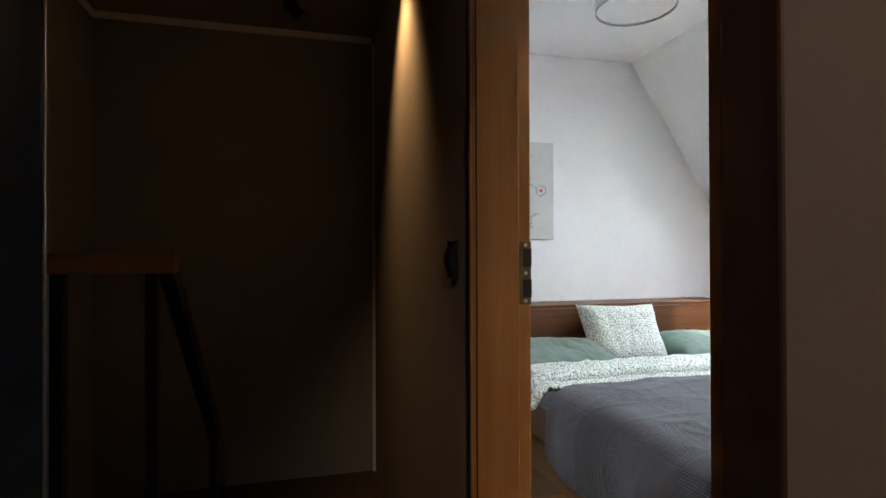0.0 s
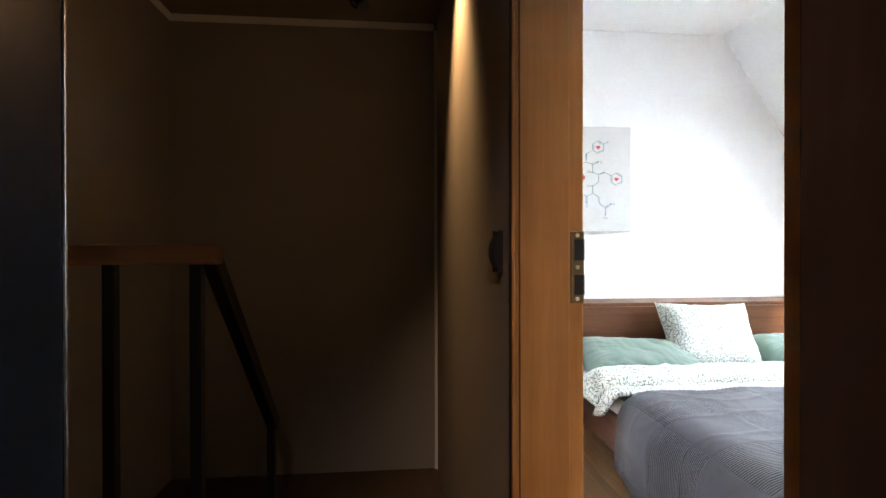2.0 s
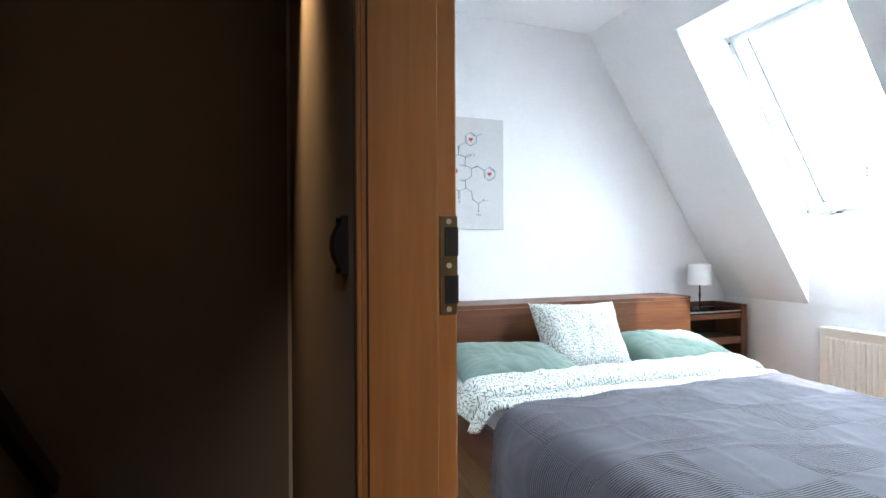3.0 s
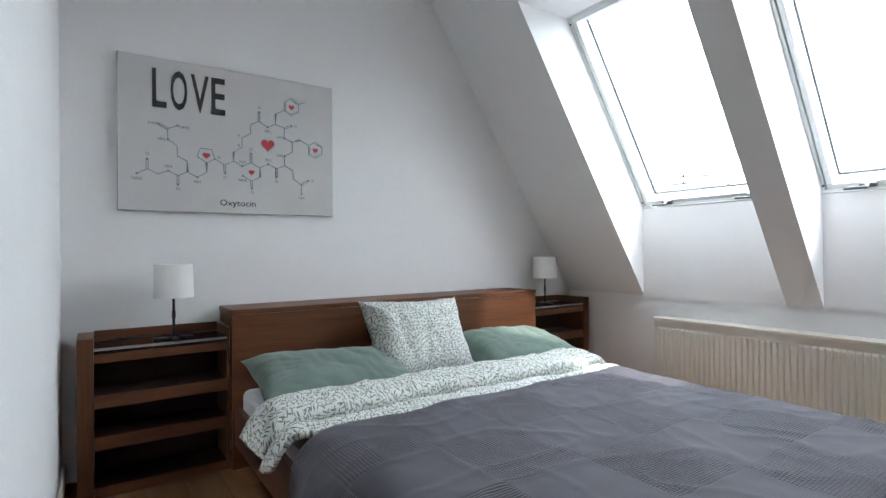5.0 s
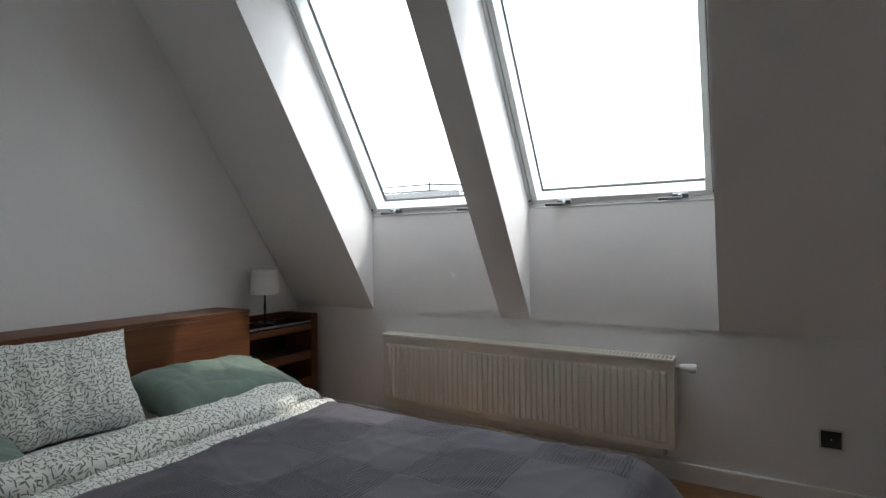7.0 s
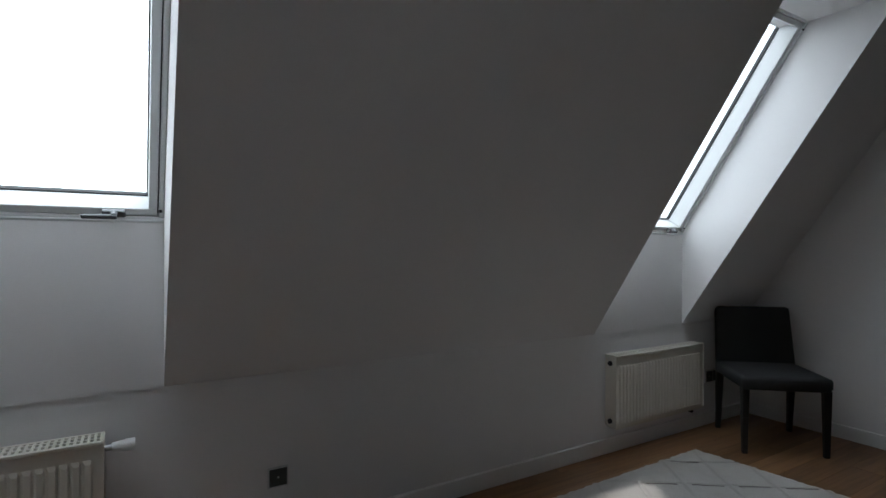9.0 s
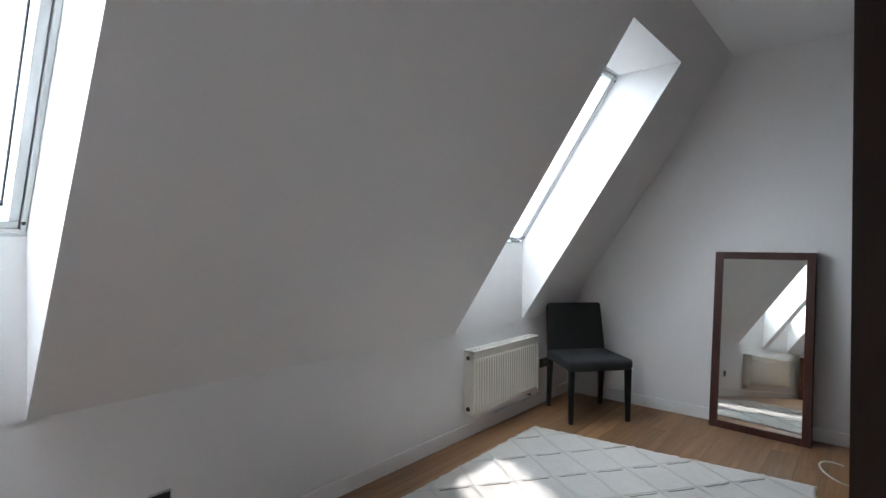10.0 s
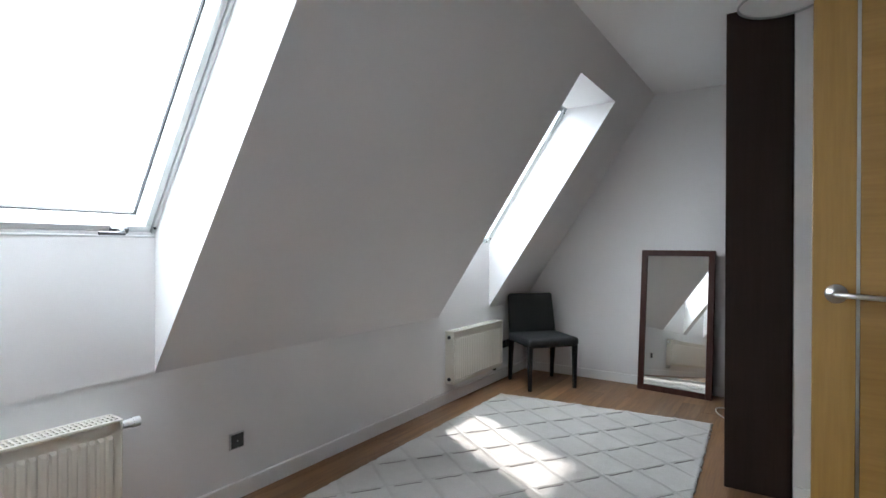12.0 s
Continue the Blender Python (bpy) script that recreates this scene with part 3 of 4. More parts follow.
for x in (1.205, 2.975):
    bedpart("side_rail", box(x, x + 0.03, -2.36, FRONT - 0.002, 0.12, 0.305, 0.003), WALNUT_Y)
bedpart("foot_rail", box(1.205, 3.005, -2.392, -2.362, 0.12, 0.305, 0.003), WALNUT)
for x in (1.24, 2.92):
    bedpart("leg", box(x, x + 0.05, -2.33, -2.27, -0.01, 0.12, 0.002), WALNUT_UP)
bedpart("slatted_base", box(1.236, 2.974, -2.355, FRONT - 0.004, 0.20, 0.225), WENGE)

mat_ob = tagged(part("mattress", box(1.235, 2.96, -2.35, -0.19, 0.226, 0.395, 0.03), LINEN), "white mattress with a fitted cotton sheet", "mattress")


def fold(u, lo, hi, r):
    """Carries a length along a sheet over a table between lo and hi: place across and drop."""
    def over(d):
        if d < r * 1.571:
            a = d / r
            return r * math.sin(a), r * (1 - math.cos(a))
        return r, r + d - r * 1.571
    if u < lo:
        s, d = over(lo - u)
        return lo - s, d
    if u > hi:
        s, d = over(u - hi)
        return hi + s, d
    return u, 0.0


def spread(name, x0, x1, y0, y1, lo, hi, foot, top, r, nu, nv, rough, seed, lift=None, hem=0.0, flare=0.0):
    def place(a, b):
        v = y0 + b * (y1 - y0)
        tuck = min(1.0, max(0.0, (-1.07 - v) / 0.06)) if flare else 0.0
        start = x0 + 0.21 * tuck
        u = start + a * (x1 - start)
        x, dx = fold(u, lo, hi, r)
        y, dy = fold(v, foot, 9, r)
        k = 0.5 * rough * wrinkle(u, v, 2.6, seed)
        k += 0.35 * rough * noise.noise(Vector((u * 13, v * 13, seed)))
        ridge = 1 - abs(noise.noise(Vector((u * 2.2 + 0.6 * v, v * 4.6, seed + 3))))
        k += 0.9 * rough * ridge ** 22 + 0.6 * rough * (1 - abs(noise.noise(Vector((u * 6, v * 3 - u * 2, seed + 6))))) ** 14
        drop = dx + dy
        hang = min(1, drop / 0.15)
        slack = 0.0
        z = top - drop + k * (1 - hang)
        if lift:
            up, back, slack = lift(u, v)
            z += up
            y -= back
        x += (-1 if u < lo else 1) * hang * (0.02 * math.sin(v * 11 + seed) + abs(k)) * (1 if dx else 0)
        x += (-1 if u < lo else 1) * flare * (1 - tuck) * dx
        y += -hang * (0.02 * math.sin(u * 9 + seed)) * (1 if dy else 0)
        y += hem * noise.noise(Vector((u * 4, seed, 0))) * b
        return (x, y, max(z, 0.03)), (u, v + slack)
    return sheet(nu, nv, place)


def duvet_lift(u, v):
    crease = -0.955 + 0.020 * math.sin(u * 4.3) + 0.014 * math.sin(u * 11 + 1) + 0.02 * noise.noise(Vector((u * 9, 0, 5)))
    on = 1 / (1 + math.exp(-(v - crease) / 0.004))
    over = 0.050 * on - 0.012 * math.exp(-((v - crease + 0.016) / 0.012) ** 2)
    back = 0.034 * on * math.exp(-max(0.0, v - crease) / 0.06)
    roll = 0.016 * math.exp(-((v + 0.84 + 0.012 * math.sin(u * 6)) / 0.05) ** 2)
    roll += 0.016 * math.exp(-((v + 1.09 + 0.025 * math.sin(u * 3 + 1)) / 0.03) ** 2)
    return over + roll + 0.006 * noise.noise(Vector((u * 6, v * 16, 3))) + 0.008 * (1 - abs(noise.noise(Vector((u * 5, v * 9, 8))))) ** 8, back, 0.075 * on


duvet = spread("duvet", 1.075, 3.07, -1.30, -0.79, 1.225, 2.90, -9, 0.418, 0.06, 170, 120, 0.005, 4.0, duvet_lift, 0.03, 0.38)
duvet_ob = tagged(part("duvet", duvet, LEAVES, None, "", True), "white cotton duvet printed with green leaves, folded back", "duvet")
mod = duvet_ob.modifiers.new("thickness", "SOLIDIFY")
mod.thickness, mod.offset = 0.022, 1.0
cover = spread("bedspread", 0.86, 3.30, -2.62, -1.135, 1.335, 2.85, -2.38, 0.446, 0.175, 180, 130, 0.006, 11.0, None, 0.03)
cover_ob = tagged(part("bedspread", cover, PATCH, None, "", True), "slate-blue patchwork bedspread draped over the bed", "bedspread")
mod = cover_ob.modifiers.new("thickness", "SOLIDIFY")
mod.thickness, mod.offset = 0.012, 1.0


def pillow(name, label, material, at, size, turn, seed, puff, crease=1.0, ear=0.10):
    """A stuffed cushion: two bellied faces that meet in a seam with drawn-in sides."""
    W, H = size
    bm = bmesh.new()
    uv = bm.loops.layers.uv.new("UVMap")
    n = 56

    def crisp(x, y, k):
        return (1 - abs(noise.noise(Vector((x, y, k))))) ** 9

    def point(a, b, s):
        p, q = 2 * a - 1, 2 * b - 1
        x = p * W / 2 * (1 - ear * (1 - q * q) * abs(p) ** 3)
        y = q * H / 2 * (1 - ear * (1 - p * p) * abs(q) ** 3)
        full = max(0.0, (1 - p ** 4) * (1 - q ** 4)) ** 0.55
        z = s * puff * full
        z += 0.007 * full * wrinkle(x + seed, y, 5, seed) - s * crease * 0.010 * crisp(x * 8, y * 2.6, seed + 9) * full + 0.002 * wrinkle(x * 1.0, y + seed, 14, seed) * full
        edge = max(abs(p), abs(q)) ** 2
        z += s * 0.013 * full * edge * crisp(math.atan2(q, p) * 4.5, 0.9 * (p * p + q * q), seed + 4)
        z -= s * crease * 0.011 * full * crisp(x * 6 + y * 2, y * 4 - x * 2, seed + 2)
        x += 0.008 * noise.noise(Vector((q * 3, p, seed))) * abs(p) ** 4
        y += 0.008 * noise.noise(Vector((p * 4, q, seed + 7))) * abs(q) ** 4
        return Vector((x, y, z))
    seam = {}
    for s in (1, -1):
        vs = []
        for i in range(n + 1):
            row = []
            for j in range(n + 1):
                rim = i in (0, n) or j in (0, n)
                if rim and (i, j) in seam:
                    row.append(seam[i, j])
                    continue
                v = bm.verts.new(point(i / n, j / n, s))
                if rim:
                    seam[i, j] = v
                row.append(v)
            vs.append(row)
        for i in range(n):
            for j in range(n):
                idx = ((i, j), (i + 1, j), (i + 1, j + 1), (i, j + 1))
                f = bm.faces.new([vs[a][b] for a, b in (idx if s > 0 else idx[::-1])])
                for lp, (a, b) in zip(f.loops, idx if s > 0 else idx[::-1]):
                    lp[uv].uv = (a / n * W + seed, b / n * H)
    ob = part(name, bm, material, None, label, True)
    ob.matrix_world = Matrix.Translation(at) @ Euler([radians(v) for v in turn]).to_matrix().to_4x4()
    return tagged(ob, label, "pillow", "pillows on the bed")


pillow("pillow", "plump sage green cotton pillow", GREEN, (1.60, -0.52, 0.458), (0.80, 0.50), (16, 3, -2), 1.0, 0.092, 0.6)
pillow("pillow", "plump sage green cotton pillow beside the lit headboard", GREEN, (2.82, -0.46, 0.444), (0.78, 0.50), (15, 3, 3), 2.0, 0.104, 0.6)
pillow("pillow", "square white cushion with green leaf print", LEAVES, (2.14, -0.37, 0.585), (0.64, 0.46), (62, 1, -1), 3.0, 0.125, 0.8, 0.15)


# ---- shelf units beside the headboard ----
def shelf_unit(x0, x1, outer, label):
    root = thing("shelf_unit", label, "shelf", (x0, 0, 0), "shelf units beside the headboard")
    w = x1 - x0
    t = 0.06
    px = 0.0 if outer < 0 else w - t
    i0, i1 = (t + 0.001, w - 0.012) if outer < 0 else (0.012, w - t - 0.001)
    yf, yb = -0.148, NORTH - 0.006
    part("side_panel", box(px, px + t, yf, yb, -0.01, 0.695, 0.003), WALNUT_UP, root)
    thin = w - 0.011 if outer < 0 else 0.0
    part("side_panel", box(thin, thin + 0.011, yf + 0.01, yb, -0.01, 0.69), WALNUT_UP, root)
    # back and boards are coloured with the shade of the open compartments
    part("back_panel", box(i0, i1, yb - 0.014, yb, 0.0, 0.634), INNERWOOD, root, "inner back panel with the shelf's shade in its colour")
    part("back_rail", box(i0, i1, yb - 0.014, yb, 0.6545, 0.70, 0.002), WALNUT, root)
    top = part("top", box(i0, i1, yf + 0.008, yb - 0.015, 0.636, 0.652), SMOKED, root, "black glass top")
    part("glass_edge", box(i0, i1, yf + 0.005, yf + 0.0075, 0.640, 0.652), ALU, top, "bright front edge of the glass")
    for z0, z1 in ((0.588, 0.626), (0.390, 0.445), (0.207, 0.264), (0.0, 0.045)):
        part("shelf_front", box(i0, i1, yf + 0.004, yf + 0.022, z0, z1, 0.002), WALNUT, root)
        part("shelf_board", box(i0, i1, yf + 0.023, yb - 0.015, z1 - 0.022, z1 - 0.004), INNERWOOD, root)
    return root


shelf_unit(0.575, HX0 - 0.002, -1, "red-brown open shelf unit with black glass top, empty")
shelf_unit(HX1 + 0.002, 3.832, 1, "red-brown open shelf unit near the roof slope, empty")


def table_lamp(at, label):
    root = thing("table_lamp", label, "table lamp", at, "bedside lamps")
    foot = box(-0.085, 0.085, -0.012, 0.012, 0.0, 0.010, 0.003)
    box(-0.012, 0.012, -0.085, 0.085, 0.0, 0.010, 0.003, foot)
    part("foot", foot, BLACK, root)
    stem = part("stem", tube((0, 0, 0.01), (0, 0, 0.215), 0.006, None, 12), BLACK, root)
    part("switch_knob", tube((0, 0, 0.10), (0, 0, 0.135), 0.009, 0.008, 12), BLACK, stem)
    bm = bmesh.new()
    n = 40
    rows = []
    for r, z in ((0.0855, 0.200), (0.0875, 0.1985), (0.0885, 0.200), (0.0835, 0.358), (0.0825, 0.3595), (0.0815, 0.358), (0.0855, 0.200)):
        rows.append([bm.verts.new((r * math.cos(k * math.tau / n), r * math.sin(k * math.tau / n), z)) for k in range(n)])
    for a, b in zip(rows, rows[1:]):
        for k in range(n):
            bm.faces.new((a[k], a[(k + 1) % n], b[(k + 1) % n], b[k]))
    bmesh.ops.recalc_face_normals(bm, faces=bm.faces[:])
    shade_ob = part("shade", bm, SHADECLOTH, root, "white fabric shade", True)
    ring = None
    for k in range(3):
        a = k * math.tau / 3 + 0.4
        ring = tube((0, 0, 0.212), (0.084 * math.cos(a), 0.084 * math.sin(a), 0.212), 0.0022, None, 6, ring)
    part("shade_carrier", ring, BLACK, shade_ob)


table_lamp((0.957, -0.045, 0.652), "small bedside lamp with white shade and black stem")
table_lamp((3.475, -0.03, 0.652), "small bedside lamp with white shade and black stem")


# ---- picture ----
PX0, PX1, PZ0, PZ1, PY = 0.735, 1.828, 1.275, 2.043, 0.085
picture = thing("canvas_print", "grey canvas print with a molecule drawing and lettering", "picture", (PX0, PY, PZ0))
part("canvas", box(0, PX1 - PX0, 0, 0.033, 0, PZ1 - PZ0, 0.003), CANVAS, picture)


# ---- radiators ----
def radiator(y0, y1, z0, z1, front, back, pitch, valve_at, label):
    root = thing("radiator", label, "radiator", (back, (y0 + y1) / 2, z0), "radiators")
    L, Hh, D = y1 - y0, z1 - z0, back - front
    # ribbed steel sheet
    n = max(4, round(L / pitch))
    bm = bmesh.new()
    cols = []
    half = L / 2
    m = 0.03
    step = (L - 2 * m) / n
    prof = [(-half + 0.002, 0.0)]
    for k in range(n):
        s = -half + m + k * step
        prof += [(s + 0.05 * step, 0.0), (s + 0.22 * step, 0.008), (s + 0.72 * step, 0.008), (s + 0.95 * step, 0.0)]
    prof.append((half - 0.002, 0.0))
    levels = [(0.0, 0), (0.028, 0), (0.042, 1), (Hh - 0.075, 1), (Hh - 0.060, 0), (Hh - 0.012, 0)]
    for y, d in prof:
        cols.append([bm.verts.new((-D + 0.010 - d * k, y, z)) for z, k in levels])
    for a, b in zip(cols, cols[1:]):
        for k in range(len(levels) - 1):
            bm.faces.new((a[k], a[k + 1], b[k + 1], b[k]))
    part("front_sheet", bm, RADIATOR, root)
    part("body", box(-D + 0.0105, -0.02, -half + 0.004, half - 0.004, 0.004, Hh - 0.03, 0.004), RADIATOR, root)
    for y in (-half, half - 0.003):
        part("side_cover", box(-D + 0.004, -0.012, y, y + 0.003, 0.015, Hh - 0.003), RADIATOR, root)
    rim = box(-D - 0.001, -D + 0.014, -half, half, Hh - 0.014, Hh, 0.003)
    box(-0.022, -0.008, -half, half, Hh - 0.010, Hh, 0.002, rim)
    box(-D + 0.014, -0.022, -half, -half + 0.012, Hh - 0.008, Hh, 0, rim)
    box(-D + 0.014, -0.022, half - 0.012, half, Hh - 0.008, Hh, 0, rim)
    part("top_rim", rim, RADIATOR, root)
    bars = None
    k = -half + 0.022
    while k < half - 0.02:
        bars = box(-D + 0.014, -0.022, k, k + 0.008, Hh - 0.007, Hh - 0.001, 0, bars)
        k += 0.019
    for x in (-D * 0.66, -D * 0.36):
        box(x - 0.004, x + 0.004, -half + 0.012, half - 0.012, Hh - 0.0065, Hh - 0.0005, 0, bars)
    part("top_grille", bars, RADIATOR, root)
    for y in (-half * 0.7, half * 0.7):
        part("bracket", box(-0.022, 0.0, y - 0.015, y + 0.015, 0.06, Hh - 0.06), RADIATOR, root)
    if valve_at:
        s = -1
        ym = -half
        v = part("valve", tube((-D * 0.5, ym, Hh - 0.045), (-D * 0.5, ym - 0.022, Hh - 0.045), 0.010), STEEL, root)
        knob = tube((-D * 0.5, ym - 0.022, Hh - 0.045), (-D * 0.5, ym - 0.062, Hh - 0.045), 0.016, 0.020, 20)
        tube((-D * 0.5, ym - 0.062, Hh - 0.045), (-D * 0.5, ym - 0.092, Hh - 0.045), 0.022, 0.021, 20, knob)
        part("thermostat_knob", knob, TRIM, v, "white thermostat knob")
        pipe = bend([(-D * 0.5, ym + 0.05, 0.0), (-D * 0.5, ym + 0.05, -0.035), (0.0, ym + 0.05, -0.035)], 0.009)
        part("pipe", pipe, STEEL, root)
    else:
        for z in (0.045, Hh - 0.05):
            plug = tube((-D * 0.5, half, z), (-D * 0.5, half + 0.008, z), 0.016, 0.014, 16)
            tube((-D * 0.5, half + 0.008, z), (-D * 0.5, half + 0.013, z), 0.007, None, 8, plug)
            part("plug", plug, BLACKPLASTIC, root, "dark plug")
        pipe = bend([(-D * 0.5, -half + 0.06, 0.0), (-D * 0.5, -half + 0.06, -0.03), (0.0, -half + 0.06, -0.03)], 0.008)
        part("pipe", pipe, BLACK, root)
    return root


radiator(-2.435, -0.735, 0.17, 0.602, 3.788, KNEE, 0.0335, True, "long cream panel radiator with thermostat under the roof windows")
radiator(-5.875, -5.0, 0.165, 0.61, 3.805, KNEE, 0.033, False, "short cream panel radiator under the single roof window")


def socket(y, z, n, label):
    root = thing("wall_socket", label, "socket", (KNEE, y, z))
    part("frame", box(-0.009, 0, -0.042 * n, 0.042 * n, -0.042, 0.042, 0.002), STEEL, root, "steel surround")
    for k in range(n):
        c = (k - (n - 1) / 2) * 0.08
        part("insert", box(-0.012, -0.009, c - 0.036, c + 0.036, -0.036, 0.036, 0.002), BLACKPLASTIC, root)
        part("pin_hole", tube((-0.0125, c, 0), (-0.0115, c, 0), 0.004, None, 10), STEEL, root)


socket(-3.04, 0.30, 1, "black wall socket in a steel surround")
socket(-6.12, 0.335, 2, "black double wall socket beside the radiator")


# ---- chair ----
chair = thing("dining_chair", "charcoal upholstered dining chair in the corner", "chair", (3.475, -6.055, 0.0), turn=-130.5)
SEAT_W, SEAT_D, SEAT_H = 0.505, 0.485, 0.48


def taper(x, y, z0, z1, a0, a1, dx=0.0, dy=0.0):
    bm = bmesh.new()
    bmesh.ops.create_cube(bm, size=1)
    for v in bm.verts:
        top = v.co.z > 0
        s = a1 if top else a0
        v.co = Vector((x + v.co.x * s + (0 if top else dx), y + v.co.y * s + (0 if top else dy), z1 if top else z0))
    bmesh.ops.bevel(bm, geom=bm.edges[:], offset=0.004, segments=2, affect="EDGES", profile=0.5)
    return bm


for sx in (-1, 1):
    for sy in (-1, 1):
        part("leg", taper(sx * (SEAT_W / 2 - 0.025), sy * (SEAT_D / 2 - 0.03), 0.0, SEAT_H - 0.07, 0.030, 0.044, 0, 0.03 * (sy > 0)), CHARLEG, chair)
seat = box(-SEAT_W / 2, SEAT_W / 2, -SEAT_D / 2 - 0.01, SEAT_D / 2, SEAT_H - 0.085, SEAT_H, 0.022)
part("seat", seat, CHARCOAL, chair, "", True)
back = box(-SEAT_W / 2 + 0.004, SEAT_W / 2 - 0.004, SEAT_D / 2 - 0.055, SEAT_D / 2 + 0.005, SEAT_H - 0.03, 0.85, 0.018)
for v in back.verts:
    lean = max(0, v.co.z - SEAT_H) / 0.37
    v.co.y += 0.07 * lean ** 1.3
    v.co.x *= 1 - 0.05 * lean
part("backrest", back, CHARCOAL, chair, "", True)
part("tag", box(SEAT_W / 2 - 0.02, SEAT_W / 2 - 0.005, -SEAT_D / 2 - 0.0125, -SEAT_D / 2 - 0.0095, SEAT_H - 0.070, SEAT_H - 0.062), TRIM, chair, "small white label")

# ---- leaning mirror ----
tall = thing("leaning_mirror", "tall mirror in dark wooden frame leaning on the wall", "mirror", (2.368, -6.402, 0.0))
tall.matrix_world = pose(2.366, -6.388, -0.002, 5.6, 0, -5)
MW, MH, MT = 0.315, 1.30, 0.052
part("stile", box(-MW, -MW + MT, -0.035, 0, 0, MH, 0.003), MIRRORWOOD, tall)
part("stile", box(MW - MT, MW, -0.035, 0, 0, MH, 0.003), MIRRORWOOD, tall)
part("rail", box(-MW + MT + 0.0005, MW - MT - 0.0005, -0.035, 0, 0, MT, 0.003), MIRRORWOOD, tall)
part("rail", box(-MW + MT + 0.0005, MW - MT - 0.0005, -0.035, 0, MH - MT, MH, 0.003), MIRRORWOOD, tall)
part("mirror_glass", box(-MW + MT - 0.004, MW - MT + 0.004, -0.022, -0.014, MT - 0.004, MH - MT + 0.004), mirror_m, tall, "clear mirror glass")
part("backing", box(-MW + 0.01, MW - 0.01, -0.042, -0.0355, 0.01, MH - 0.01), WENGE, tall)

# ---- wardrobe ----
ward = thing("wardrobe", "tall dark brown wardrobe seen from its plain side", "wardrobe", (1.64, -5.5, 0.0))
part("side_panel", box(-0.150, 0.160, 0.852, 0.874, -0.01, 2.60, 0.002), WENGE, ward)
part("body", box(-0.150, 0.140, -0.97, 0.850, 0.06, 2.60, 0.002), WENGE, ward)
part("plinth", box(-0.150, 0.120, -0.97, 0.850, -0.01, 0.058), WENGE, ward)
for k in range(3):
    y = -0.97 + k * 0.607
    part("door", box(0.142, 0.160, y + 0.002, y + 0.604, 0.062, 2.598, 0.002), WENGE, ward)

# ---- rug ----
rug = thing("rug", "cream wool rug with taupe diamond lattice, lying flat", "rug", (0, 0, 0))
RC = [Vector((3.64, -5.517, 0)), Vector((1.972, -5.704, 0)), Vector((1.87, -3.05, 0)), Vector((3.60, -3.05, 0))]


def on_rug(a, b, z=0.0):
    p = RC[0].lerp(RC[1], a).lerp(RC[3].lerp(RC[2], a), b)
    return Vector((p.x, p.y, z))


def rug_point(a, b):
    p = on_rug(a, b, 0.006 + 0.004 * noise.noise(Vector((a * 60, b * 90, 1))) + 0.003)
    if a in (0, 1):
        p.x += 0.016 * noise.noise(Vector((b * 61, a, 2)))
    if b in (0, 1):
        p.y += 0.014 * noise.noise(Vector((a * 43, b, 4)))
    return p, (a * 1.7, b * 2.5)


pile = sheet(90, 130, rug_point)
rug_ob = part("woven_field", pile, RUG, rug, "", True)
mod = rug_ob.modifiers.new("thickness", "SOLIDIFY")
mod.thickness, mod.offset = 0.009, 1.0

# ---- cable by the wardrobe ----
pts = []
for k in range(15):
    a = k / 14 * math.pi * 1.1
    pts.append((1.87 + 0.11 * math.sin(a), -5.98 - 0.12 * math.cos(a) * 1.2, 0.0 + 0.012 + 0.03 * math.sin(a)))
tagged(part("power_cable", bend(pts, 0.005, 8), CABLE, None, "", True), "white power cable looped on the floor by the wardrobe", "cable")


# ---- ceiling lamps ----
def ceiling_lamp(at, radius, height, label):
    root = thing("ceiling_lamp", label, "ceiling lamp", (at[0], at[1], CEIL), "drum ceiling lamps")
    zb = at[2] - CEIL
    n = 56
    bm = bmesh.new()
    rows = []
    for r, z in ((radius, zb + height), (radius, zb), (radius - 0.004, zb), (radius - 0.004, zb + height), (radius, zb + height)):
        rows.append([bm.verts.new((r * math.cos(k * math.tau / n), r * math.sin(k * math.tau / n), z)) for k in range(n)])
    for a, b in zip(rows, rows[1:]):
        for k in range(n):
            bm.faces.new((a[k], a[(k + 1) % n], b[(k + 1) % n], b[k]))
    bmesh.ops.recalc_face_normals(bm, faces=bm.faces[:])
    part("shade", bm, SHADECLOTH, root, "white fabric drum shade")
    part("diffuser", tube((0, 0, zb + 0.012), (0, 0, zb + 0.016), radius - 0.006, None, n), SHADECLOTH, root)
    rim = bmesh.new()
    rr = []
    for r, z in ((radius + 0.002, zb - 0.002), (radius + 0.002, zb + 0.006), (radius - 0.006, zb + 0.006), (radius - 0.006, zb - 0.002), (radius + 0.002, zb - 0.002)):
        rr.append([rim.verts.new((r * math.cos(k * math.tau / n), r * math.sin(k * math.tau / n), z)) for k in range(n)])
    for a, b in zip(rr, rr[1:]):
        for k in range(n):
            rim.faces.new((a[k], a[(k + 1) % n], b[(k + 1) % n], b[k]))
    part("rim", rim, ALU, root, "grey metal rim")
    part("canopy", tube((0, 0, -0.025), (0, 0, 0.0), 0.055, 0.06, 24), TRIM, root)
    part("rod", tube((0, 0, zb + 0.016), (0, 0, -0.025), 0.008, None, 10), STEEL, root)


ceiling_lamp((1.74, -1.12, 2.55), 0.22, 0.15, "white drum ceiling lamp above the bed")
ceiling_lamp((1.55, -4.38, 2.50), 0.18, 0.18, "white drum ceiling lamp above the rug")

